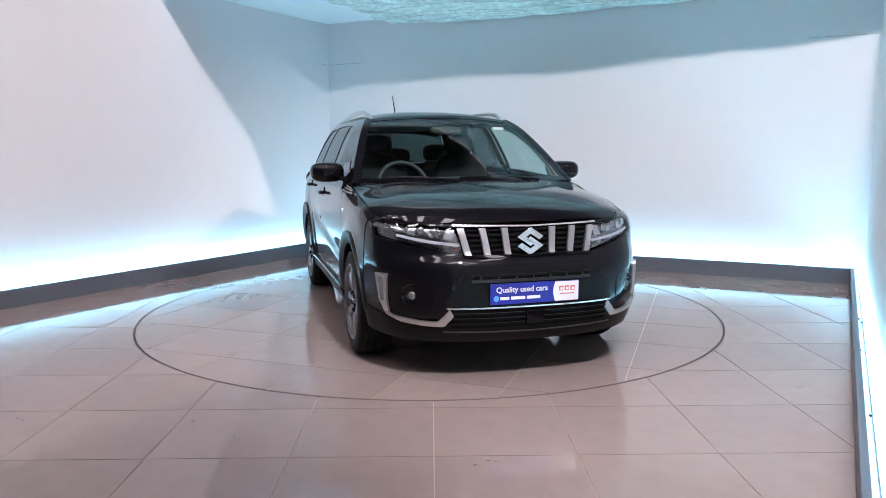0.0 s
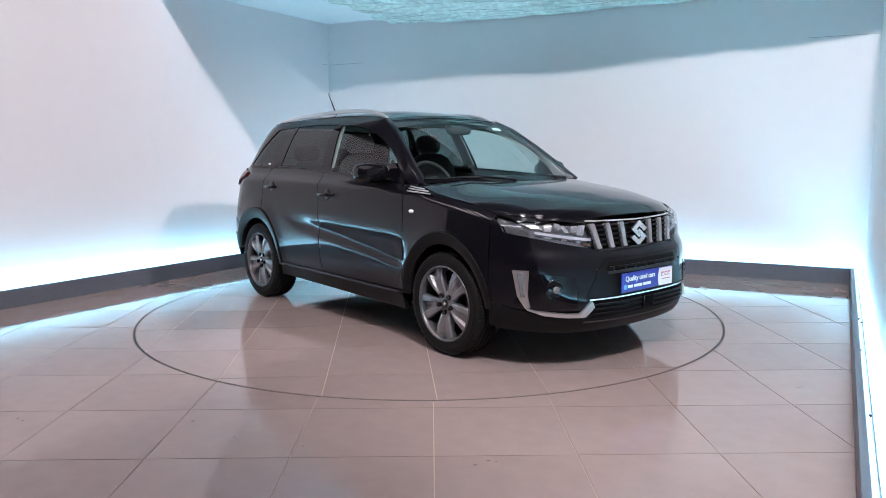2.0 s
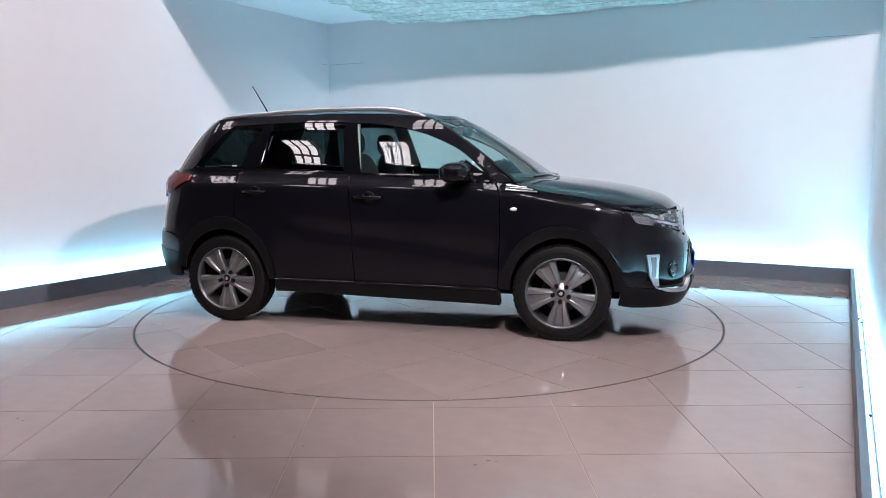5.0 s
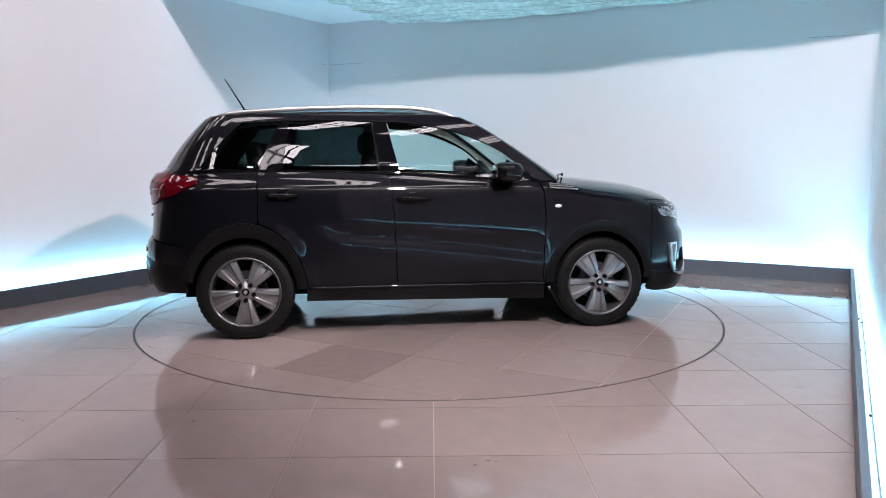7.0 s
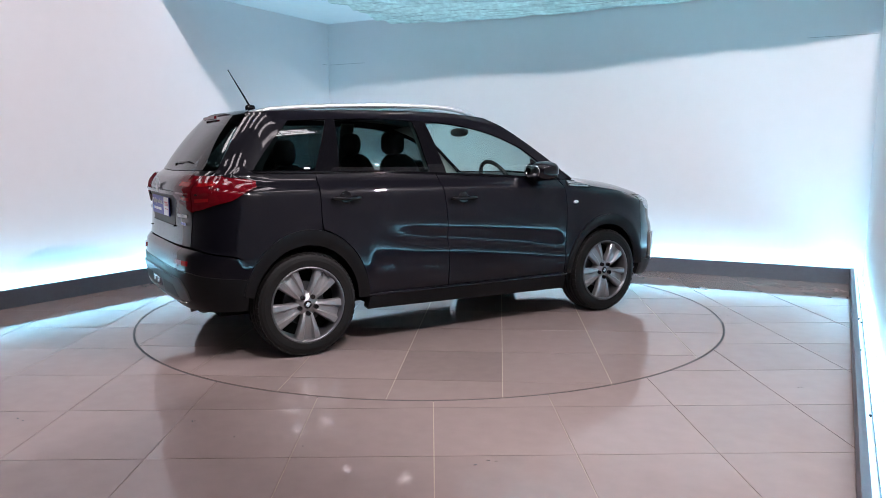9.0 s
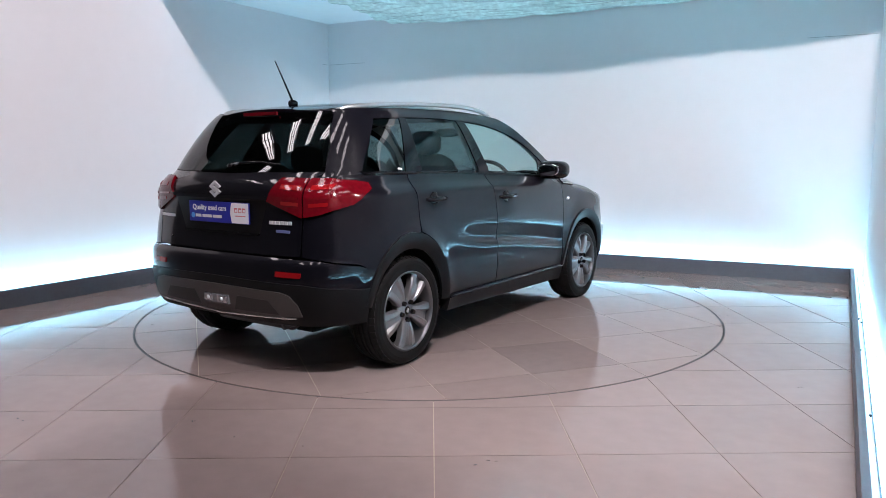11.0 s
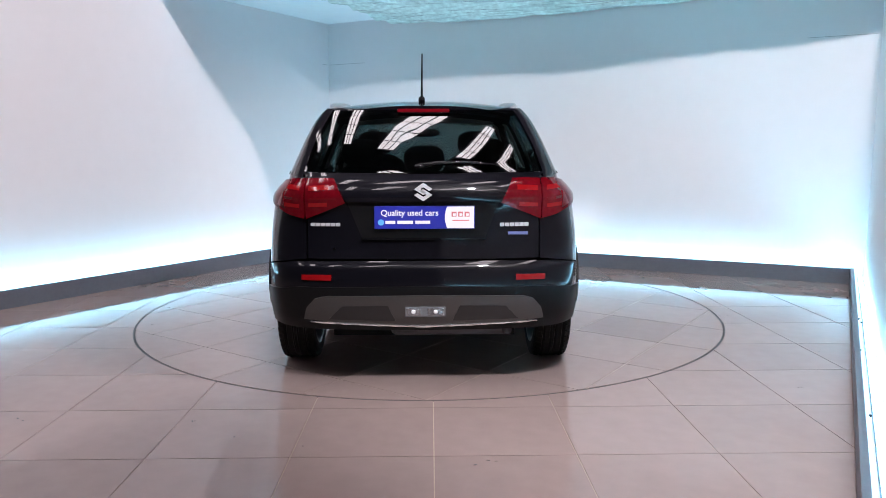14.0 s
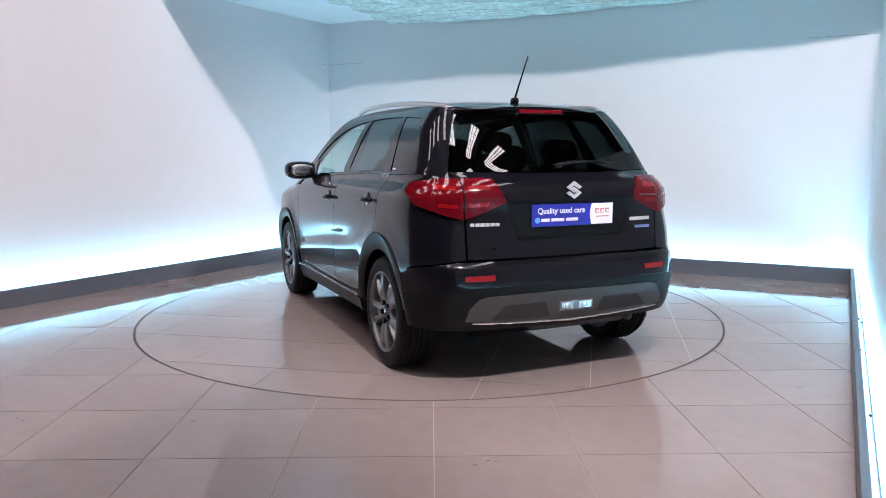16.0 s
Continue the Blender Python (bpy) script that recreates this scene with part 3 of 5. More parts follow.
def emblem(car, m, size):
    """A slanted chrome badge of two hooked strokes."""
    half_shape = [(0.0, 0.5), (0.5, 0.17), (0.33, 0.06), (0.0, 0.27), (-0.17, 0.16), (0.16, -0.06), (0.0, -0.17), (-0.5, 0.16)]
    bm = prism([(x * size, y * size) for x, y in half_shape], 0, 0.010)
    b2 = prism([(-x * size, -y * size) for x, y in half_shape], 0, 0.010)
    me = bpy.data.meshes.new("tmp")
    b2.to_mesh(me)
    b2.free()
    bm.from_mesh(me)
    bpy.data.meshes.remove(me)
    ob = part("emblem", bm, M_CHROME, car, "chrome badge")
    ob.matrix_basis = m
    return ob


def both(fn):
    for flip in (False, True):
        fn(flip)


def build_car():
    car = tagged(new("car"), "shiny black compact suv with alloy wheels, on the turntable", "car")
    F, Rr = FRONT, REAR

    # --- roof, windscreen, hood ---
    grid = []
    for i in range(31):
        u = -1 + 2 * i / 30
        row = []
        for j in range(33):
            v = j / 32
            x = -1.66 + (0.175 - 0.055 * u * u + 1.66) * v
            zr = ROOF(x)
            ze = min(zr - 0.045, 1.545)
            ye = max(half(x, ze) - 0.004, 0.3) if x < 0.13 else wide(0.1, 1.512) - 0.004 - 0.02
            z = zr - (zr - ze) * abs(u) ** 2.6
            row.append(Vector((x, u * ye, z)))
        grid.append(row)
    panel("roof", M_PAINT, car, grid, 0, 0.02)

    def edge_of_screen(z):
        x = np.interp(-z, [-p[1] for p in PILLAR], [p[0] for p in PILLAR])
        return x + 0.012, wide(0.5, z) - 0.050

    def screen(u, z, lift=0.0):
        xa, yw = edge_of_screen(z)
        bulge = 0.07 + 0.12 * (1.52 - z) / 0.45
        return Vector((xa + bulge * (1 - u * u), u * yw, z + 0.028 * (1 - u * u) * (z - 1.06) / 0.45))
    zs = np.linspace(1.065, 1.508, 17)
    panel("windscreen", M_GLASS, car, [[screen(-1 + 2 * i / 24, z) for z in zs] for i in range(25)], 0, 0.004, "clear laminated windscreen")
    panel("screen_band", M_GLOSS, car, [[screen(-1 + 2 * i / 24, z) for z in (1.062, 1.075, 1.088)] for i in range(25)], 0.003, 0.003)
    panel("screen_band", M_GLOSS, car, [[screen(-1 + 2 * i / 24, z) for z in (1.490, 1.50, 1.511)] for i in range(25)], 0.003, 0.003)

    def pillar(flip):
        s = -1 if flip else 1
        g = []
        for z in np.linspace(1.060, 1.512, 15):
            xa, yw = edge_of_screen(z)
            a, b = Vector((xa, s * (yw - 0.006), z)), Vector((xa - 0.014, s * (wide(0.5, z) - 0.001), z))
            m = (a + b) / 2 + Vector((0.012, s * 0.010, 0.004))
            g.append([a, m, b])
        panel("a_pillar", M_PAINT, car, g, 0.0, 0.02)
    both(pillar)

    def hood_pt(u, v):
        xr = 0.985 - 0.185 * u * u
        f = F.at(*F.by_y(0.735 * u, 0.895))
        x = xr + (f.x - 0.008 - xr) * v
        xe = 0.80 + (HOOD_X - 0.008 - 0.80) * v
        y = u * (half(xe, FEND_TOP(xe)) - 0.005)
        centre = HOOD(x + 0.16 * u * u * v)
        edge = FEND_TOP(xe)
        k = abs(u) ** 2.4
        z = centre * (1 - k) + edge * k
        z += 0.006 * math.exp(-((abs(u) - 0.62) / 0.14) ** 2) * (1 - v)
        # roll down into the nose
        z -= 0.030 * max(0, (v - 0.90) / 0.10) ** 2
        return Vector((x, y, z))
    HOOD_X = F.at(*F.by_y(0.735, 0.895)).x
    HOOD = curve((0.8, 1.082), (0.98, 1.074), (1.2, 1.058), (1.5, 1.020), (1.7, 0.977), (1.85, 0.930), (1.96, 0.888))
    panel("hood", M_PAINT, car, [[hood_pt(-1 + 2 * i / 36, j / 24) for j in range(25)] for i in range(37)], 0, 0.018)
    panel("cowl", M_PLASTIC, car, [[Vector((0.80 + 0.20 * (1 - u * u) + 0.07 * (v - 0.6), u * 0.70, 1.058 + 0.006 * v)) for v in (0, 0.5, 1.0)] for u in np.linspace(-1, 1, 21)], 0, 0.01)

    # --- side panels ---
    def side_panels(flip):
        k = dict(flip=flip)
        arch_f = arch_pts(HUB_F, 0.40, 0.445, 0, 180, 30)
        fr_bottom = [(0.705, 0.345)] + [p for p in arch_f[::-1] if p[0] < 1.505 and p[1] > 0.346] + [(1.512, 0.44)]
        panel("front_wing", M_PAINT, car, coons(side, fr_bottom, ease([(0.68, 1.054), (0.80, 1.048), (1.0, 1.001), (1.3, 0.956), (1.512, 0.905)]), ease([(0.705, 0.345), (0.712, 0.6), (0.717, 0.85), (0.705, 0.99), (0.68, 1.054)]), [(1.512, 0.44), (1.512, 0.905)], 36, 20, **k), 0, 0.014)
        front_edge = ease([(0.698, 0.345), (0.705, 0.6), (0.710, 0.85), (0.698, 0.99), (0.660, 1.056)])
        rear_edge = ease([(-0.337, 0.345), (-0.345, 0.60), (-0.353, 0.80), (-0.372, 1.0), (-0.392, 1.116)])
        door = panel("front_door", M_PAINT, car, coons(side, [(-0.337, 0.345), (0.698, 0.345)], ease([(-0.392, 1.116), (0.03, 1.097), (0.43, 1.078), (0.660, 1.056)]), rear_edge, front_edge, 44, 40, **k), 0, 0.014)
        back_edge = [(-0.958, 0.345)] + [(x + 0.004, z + 0.002) for x, z in arch_pts(HUB_R, 0.415, 0.480, 2, 76, 14)] + [(-1.270, 0.85), (-1.268, 1.0), (-1.266, 1.140)]
        door2 = panel("rear_door", M_PAINT, car, coons(side, [(-0.958, 0.345), (-0.346, 0.345)], ease([(-1.266, 1.140), (-0.8, 1.134), (-0.400, 1.117)]), back_edge, [(x - 0.007, z) for x, z in rear_edge], 40, 40, **k), 0, 0.014)
        # rear quarter, bent round into the tail
        bx = lambda x, z: Rr.by_x(x, z)
        by = lambda y, z: Rr.by_y(y, z)
        arch_r = [bx(x, z) for x, z in arch_pts(HUB_R, 0.405, 0.470, 77, 144, 14)]
        q_front = [bx(-1.277 + 0.005 * (z - 0.795) / 0.35, z) for z in np.linspace(0.795, 1.142, 9)]
        q_rear = [arch_r[-1], bx(-1.80, 0.66), by(0.70, 0.695), by(0.622, 0.705), by(0.622, 0.90), by(0.622, 1.13)]
        panel("rear_quarter", M_PAINT, car, coons(Rr.at, [bx(-1.277, 0.795)] + arch_r[1:], [q_front[-1], bx(-1.6, 1.150), by(0.622, 1.13)], q_front, q_rear, 30, 34, **k), 0, 0.014)
        # window frames
        outer = [(-1.66, 1.500), (-1.5, 1.520), (-1.1, 1.540), (-0.7, 1.548), (-0.35, 1.548), (-0.1, 1.538), (0.08, 1.520)] + PILLAR
        panel("roof_side", M_PAINT, car, coons(side, ease(WIN_TOP) + [(0.70, 1.058)], ease(outer), [(-1.375, 1.464), (-1.66, 1.500)], [(0.70, 1.058), (0.805, 1.066)], 60, 6, **k), 0, 0.014)
        panel("c_pillar", M_GLOSS, car, coons(side, [(-1.278, 1.141), (-1.108, 1.139)], [(-1.128, 1.479), (-1.066, 1.481)], [(-1.278, 1.141), (-1.128, 1.479)], [(-1.108, 1.139), (-1.066, 1.481)], 4, 12, **k), -0.002, 0.01)
        panel("b_pillar", M_GLOSS, car, coons(side, [(-0.440, 1.105), (-0.303, 1.100)], [(-0.487, 1.485), (-0.392, 1.480)], [(-0.440, 1.105), (-0.487, 1.485)], [(-0.303, 1.100), (-0.392, 1.480)], 4, 12, **k), -0.002, 0.01)
        panel("d_pillar", M_PAINT, car, coons(Rr.at, [bx(-1.67, 1.146), by(0.655, 1.128)], [bx(-1.385, 1.466), by(0.520, 1.500)], [bx(-1.67 + 0.285 * k_ / 8 - 0.012 * math.sin(math.pi * k_ / 8), 1.146 + 0.320 * k_ / 8) for k_ in range(9)], [by(0.655, 1.128), by(0.612, 1.30), by(0.520, 1.500)], 14, 14, **k), 0, 0.014)
        panel("quarter_window", M_PRIVACY, car, coons(side, [(-1.68, 1.152), (-1.275, 1.141)], [(-1.400, 1.462), (-1.125, 1.482)], [(-1.68, 1.152), (-1.55, 1.30), (-1.400, 1.462)], [(-1.275, 1.141), (-1.125, 1.482)], 12, 12, **k), -0.006, 0.003)
        panel("rear_side_window", M_PRIVACY, car, coons(side, [(-1.11, 1.139), (-0.440, 1.122)], [(-1.068, 1.482), (-0.485, 1.486)], [(-1.11, 1.139), (-1.068, 1.482)], [(-0.440, 1.122), (-0.485, 1.486)], 14, 12, **k), -0.006, 0.003)
        top = [(-0.394, 1.480)] + ease(WIN_TOP[3:])
        panel("front_side_window", M_GLASS, car, coons(side, [(-0.308, 1.114), (0.03, 1.10), (0.43, 1.080), (0.64, 1.066)], top, [(-0.308, 1.114), (-0.394, 1.480)], [(0.64, 1.066), (0.615, 1.098)], 20, 12, **k), -0.006, 0.003)
        # belt strip below the windows, mirror sail
        panel("belt_strip", M_GLOSS, car, coons(side, [(-1.65, 1.142), (-1.27, 1.134), (-0.8, 1.128), (-0.38, 1.110), (0.03, 1.091), (0.66, 1.052)], [(-1.68, 1.156), (-1.27, 1.149), (-0.8, 1.143), (-0.38, 1.125), (0.03, 1.106), (0.64, 1.069)], [(-1.65, 1.142), (-1.68, 1.156)], [(0.66, 1.052), (0.64, 1.069)], 44, 2, **k), 0.004, 0.006)
        panel("mirror_sail", M_GLOSS, car, coons(side, [(0.42, 1.080), (0.66, 1.062)], [(0.45, 1.215), (0.615, 1.105)], [(0.42, 1.080), (0.45, 1.215)], [(0.66, 1.062), (0.615, 1.105)], 5, 5, **k), 0.003, 0.006)
        # cladding: sill and arches
        panel("sill", M_PLASTIC, car, coons(lambda x, z: side(x, max(z, 0.2)), [(-0.965, 0.255), (-0.4, 0.245), (0.715, 0.225)], [(-0.955, 0.352), (0.708, 0.342)], [(-0.965, 0.255), (-0.955, 0.352)], [(0.715, 0.225), (0.708, 0.342)], 24, 6, **k), 0.014, 0.05)
        bead = [(x, (-1 if flip else 1) * (side(x, 0.34).y + 0.016), 0.344 - 0.0054 * (x + 0.955)) for x in np.linspace(-0.955, 0.708, 25)]
        part("sill_bead", tube(bead, 0.008, 10), M_PAINT, car, smooth=True)
        for hx, az, a0, a1 in ((HUB_F, 0.445, 4, 178), (HUB_R, 0.465, 2, 168)):
            g = []
            for q in range(41):
                a = radians(a0 + (a1 - a0) * q / 40)
                row = []
                for w in (0, 0.35, 0.7, 1.0):
                    d = 0.068 if hx > 0 else 0.088
                    ax, az2 = 0.348 + 0.064 * w, az - d + (d + 0.008) * w
                    x, z = hx + ax * math.cos(a), 0.325 + az2 * math.sin(a)
                    p = side(x, z)
                    row.append(Vector((x, (-1 if flip else 1) * (p.y + 0.008 - 0.012 * (1 - w) ** 2), z)))
                g.append(row)
            panel("wheel_arch", M_PLASTIC, car, g, 0.004, 0.03)
            bm = bmesh.new()
            rows = []
            for q in range(25):
                a = radians(6 + 168 * q / 24)
                rows.append([bm.verts.new((hx + 0.375 * math.cos(a), (-1 if flip else 1) * y, 0.325 + (az - 0.03) * math.sin(a))) for y in (0.845, 0.52)])
            for r0, r1 in zip(rows, rows[1:]):
                bm.faces.new((r0[0], r1[0], r1[1], r0[1]))
            bm.faces.new([r[1] for r in rows])
            part("arch_liner", bm, M_UNDER, car)
        s = -1 if flip else 1
        # handles with their cups
        for owner, x0, x1, z in ((door, -0.334, -0.113, 0.951), (door2, -1.203, -1.003, 0.980)):
            xm = (x0 + x1) / 2
            y = side(xm, z).y
            h = part("door_handle", tube([(x0, s * (y + 0.010), z), (x0 + 0.02, s * (y + 0.030), z), (xm, s * (y + 0.036), z), (x1 - 0.02, s * (y + 0.030), z + 0.001), (x1, s * (y + 0.010), z + 0.001)], [0.010, 0.014, 0.0155, 0.014, 0.010], 10, 1.0), M_GLOSS, owner, "gloss black pull handle", True)
            part("handle_cup", blob(xm, s * (y - 0.002), z - 0.002, 0.046, 0.010, 0.046, 2.0), M_GLOSS, owner, smooth=True)
        y = side(0.805, 0.885).y
        part("side_indicator", blob(0.805, s * (y - 0.001), 0.885, 0.026, 0.012, 0.013, 2), M_LENS, car, "small oval clear side indicator", True)
        # vent garnish on the wing
        panel("wing_garnish", M_GLOSS, car, coons(side, [(0.735, 1.004), (0.985, 0.985)], [(0.735, 1.040), (0.90, 1.020)], [(0.735, 1.004), (0.735, 1.040)], [(0.985, 0.985), (0.90, 1.020)], 8, 3, **k), 0.008, 0.01)
        for za, zb, xe in ((1.006, 0.990, 0.955), (1.020, 1.006, 0.925), (1.034, 1.020, 0.885)):
            panel("garnish_bar", M_SATIN, car, coons(side, [(0.745, za), (xe, zb)], [(0.745, za + 0.006), (xe, zb + 0.006)], [(0.745, za), (0.745, za + 0.006)], [(xe, zb), (xe, zb + 0.006)], 6, 2, **k), 0.014, 0.008)
        # door mirror
        mirror = part("door_mirror", blob(0.425, s * 0.915, 1.126, 0.098, 0.118, 0.070, 3.0, 24), M_GLOSS, car, "gloss black door mirror", True)
        part("mirror_foot", tube([(0.50, s * 0.775, 1.075), (0.475, s * 0.83, 1.085), (0.45, s * 0.88, 1.092)], [0.035, 0.028, 0.03], 10, 0.6), M_GLOSS, mirror, smooth=True)
        bm = blob(0.329, s * 0.915, 1.127, 0.006, 0.088, 0.046, 2.7, 20)
        part("mirror_glass", bm, M_MIRROR, mirror, "mirror glass", True)
        # roof rail
        rail = [(-1.58, 1.502), (-1.50, 1.526), (-1.40, 1.540), (-1.109, 1.562), (-0.725, 1.580), (-0.33, 1.583), (-0.12, 1.571), (0.02, 1.545), (0.10, 1.512)]
        pts = [(x, s * (half(x, 1.535) - 0.012 - (0.01 if x > 0 else 0)), z) for x, z in ease(rail, 5)]
        part("roof_rail", tube(pts, 0.0125, 10, 1.25), M_SATIN, car, "satin silver roof rail", True)
        # window sticker
        panel("sticker", M_WHITE, car, coons(side, [(-1.340, 1.165), (-1.302, 1.163)], [(-1.340, 1.174), (-1.301, 1.172)], [(-1.340, 1.165), (-1.340, 1.174)], [(-1.302, 1.163), (-1.301, 1.172)], 2, 2, **k), -0.003, 0.001)
    both(side_panels)

    # --- nose ---
    fx, fy = (lambda x, z: F.by_x(x, z)), (lambda y, z: F.by_y(y, z))
    neg = lambda p: (-p[0], p[1])
    under = [fx(1.52, 0.885), fx(1.60, 0.803), fy(0.745, 0.782), fy(0.60, 0.746), fy(0.47, 0.722), fy(0.372, 0.700)]
    top = under + [fy(0.2, 0.692), fy(0.0, 0.690)] + [neg(p) for p in [fy(0.2, 0.692)] + under[::-1]]
    bot = [fx(1.52, 0.40), fy(0.80, 0.375), fy(0.6, 0.365), fy(0.0, 0.360), neg(fy(0.6, 0.365)), neg(fy(0.80, 0.375)), neg(fx(1.52, 0.40))]
    edge = [fx(1.520, z) for z in np.linspace(0.40, 0.885, 13)]
    panel("front_bumper", M_PAINT, car, coons(F.at, bot, top, edge, [neg(p) for p in edge], 80, 20), -0.002, 0.014)
    lo = [fx(1.50, 0.262), fy(0.80, 0.245), fy(0.6, 0.235), fy(0, 0.228), neg(fy(0.6, 0.235)), neg(fy(0.80, 0.245)), neg(fx(1.50, 0.262))]
    up = [fx(1.525, 0.402), fy(0.80, 0.37), fy(0.6, 0.345), fy(0.3, 0.335), neg(fy(0.3, 0.335)), neg(fy(0.6, 0.345)), neg(fy(0.80, 0.37)), neg(fx(1.525, 0.402))]
    edge = [fx(1.50 + 0.025 * (z - 0.262) / 0.14, z) for z in np.linspace(0.262, 0.402, 6)]
    panel("front_lip", M_PLASTIC, car, coons(F.at, lo, up, edge, [neg(p) for p in edge], 80, 8), 0.006, 0.03)
    # lighter grey strip: the lip's faint highlight put in as colour
    panel("lip_bead", M_SKID, car, coons(F.at, [fy(0.50, 0.293), fy(0.0, 0.285), neg(fy(0.50, 0.293))], [fy(0.50, 0.299), fy(0.0, 0.291), neg(fy(0.50, 0.299))], [fy(0.50, 0.293), fy(0.50, 0.299)], [neg(fy(0.50, 0.293)), neg(fy(0.50, 0.299))], 40, 2), 0.012, 0.006)
    # trapezoid intake with slats
    panel("intake", M_PLASTIC, car, coons(F.at, [fy(0.500, 0.432), neg(fy(0.500, 0.432))], [fy(0.372, 0.645), neg(fy(0.372, 0.645))], [fy(0.500, 0.432), fy(0.372, 0.645)], [neg(fy(0.500, 0.432)), neg(fy(0.372, 0.645))], 40, 8), 0.002, 0.02)
    panel("intake_slot", M_UNDER, car, coons(F.at, [fy(0.345, 0.578), neg(fy(0.345, 0.578))], [fy(0.335, 0.630), neg(fy(0.335, 0.630))], [fy(0.345, 0.578), fy(0.335, 0.630)], [neg(fy(0.345, 0.578)), neg(fy(0.335, 0.630))], 40, 3), 0.004, 0.002)
    for z in (0.592,):
        panel("intake_slat", M_PLASTIC, car, coons(F.at, [fy(0.345, z), neg(fy(0.345, z))], [fy(0.342, z + 0.012), neg(fy(0.342, z + 0.012))], [fy(0.345, z), fy(0.342, z + 0.012)], [neg(fy(0.345, z)), neg(fy(0.342, z + 0.012))], 40, 2), 0.012, 0.012)
    panel("intake_sill", M_SKID_DARK, car, coons(F.at, [fy(0.352, 0.562), neg(fy(0.352, 0.562))], [fy(0.347, 0.578), neg(fy(0.347, 0.578))], [fy(0.352, 0.562), fy(0.347, 0.578)], [neg(fy(0.352, 0.562)), neg(fy(0.347, 0.578))], 40, 2), 0.010, 0.012)
    for n_ in range(7):
        y = -0.30 + 0.10 * n_
        g0, g1 = [fy(y + 0.004, 0.578), fy(y - 0.004, 0.578)], [fy(y + 0.004, 0.600), fy(y - 0.004, 0.600)]
        panel("intake_tooth", M_SKID_DARK, car, coons(F.at, g0, g1, [g0[0], g1[0]], [g0[1], g1[1]], 2, 2), 0.012, 0.012)
    panel("lower_grille", M_UNDER, car, coons(F.at, [fy(0.46, 0.318), neg(fy(0.46, 0.318))], [fy(0.47, 0.418), neg(fy(0.47, 0.418))], [fy(0.46, 0.318), fy(0.47, 0.418)], [neg(fy(0.46, 0.318)), neg(fy(0.47, 0.418))], 40, 4), 0.008, 0.01)
    for z in (0.335, 0.362, 0.389):
        panel("grille_slat", M_PLASTIC, car, coons(F.at, [fy(0.46, z), neg(fy(0.46, z))], [fy(0.46, z + 0.010), neg(fy(0.46, z + 0.010))], [fy(0.46, z), fy(0.46, z + 0.010)], [neg(fy(0.46, z)), neg(fy(0.46, z + 0.010))], 40, 2), 0.016, 0.012)
    part("radar_cover", box(2.014, 0.0, 0.370, 0.03, 0.105, 0.075, 0.006), M_GLOSS, car)
    panel("chrome_strip", M_CHROME, car, coons(F.at, [fy(0.485, 0.422), neg(fy(0.485, 0.422))], [fy(0.485, 0.430), neg(fy(0.485, 0.430))], [fy(0.485, 0.422), fy(0.485, 0.430)], [neg(fy(0.485, 0.422)), neg(fy(0.485, 0.430))], 40, 2), 0.020, 0.012)
    # grille between the headlamps
    gt, gb = (lambda y: fy(y, 0.862 + 0.010 * (y / 0.4) ** 2)), (lambda y: fy(y, 0.700 + 0.006 * (y / 0.4) ** 2))
    ys = [0.415, 0.3, 0.15, 0.0, -0.15, -0.3, -0.415]
    panel("grille", M_UNDER, car, coons(F.at, [gb(y * 0.9) for y in ys], [gt(y) for y in ys], [gb(0.3735), gt(0.415)], [gb(-0.3735), gt(-0.415)], 40, 6), -0.020, 0.004)
    for z in (0.722, 0.750, 0.778, 0.806, 0.834):
        panel("grille_slat", M_GLOSS, car, coons(F.at, [fy(0.40, z), neg(fy(0.40, z))], [fy(0.40, z + 0.011), neg(fy(0.40, z + 0.011))], [fy(0.40, z), fy(0.40, z + 0.011)], [neg(fy(0.40, z)), neg(fy(0.40, z + 0.011))], 40, 2), -0.006, 0.016)
    panel("grille_trim", M_CHROME, car, coons(F.at, [fy(0.43, 0.862), fy(0.0, 0.853), neg(fy(0.43, 0.862))], [fy(0.43, 0.871), fy(0.0, 0.861), neg(fy(0.43, 0.871))], [fy(0.43, 0.862), fy(0.43, 0.871)], [neg(fy(0.43, 0.862)), neg(fy(0.43, 0.871))], 40, 2), 0.004, 0.02)
    panel("grille_trim", M_GLOSS, car, coons(F.at, [fy(0.38, 0.690), neg(fy(0.38, 0.690))], [fy(0.385, 0.702), neg(fy(0.385, 0.702))], [fy(0.38, 0.690), fy(0.385, 0.702)], [neg(fy(0.38, 0.690)), neg(fy(0.385, 0.702))], 40, 2), 0.004, 0.02)
    for y in (0.372, 0.258, 0.137, -0.137, -0.258, -0.372):
        d = 0.018 * y / 0.372
        e = 0.0175
        g = coons(F.at, [fy(y - d + e, 0.706), fy(y - d - e, 0.706)], [fy(y + d + e, 0.850), fy(y + d - e, 0.850)], [fy(y - d + e, 0.706), fy(y + d + e, 0.850)], [fy(y - d - e, 0.706), fy(y + d - e, 0.850)], 4, 8)
        panel("grille_bar", M_SATIN, car, g, 0.006, 0.02)
    emblem(car, Matrix.Translation((1.934, 0, 0.775)) @ Matrix(((0, 0, 1, 0), (1, 0, 0, 0), (0, 1, 0, 0), (0, 0, 0, 1))), 0.155)
    build_plate(car, Matrix.Translation((2.010, 0.002, 0.500)) @ Matrix(((0, 0, 1, 0), (1, 0, 0, 0), (0, 1, 0, 0), (0, 0, 0, 1))), 0.114)

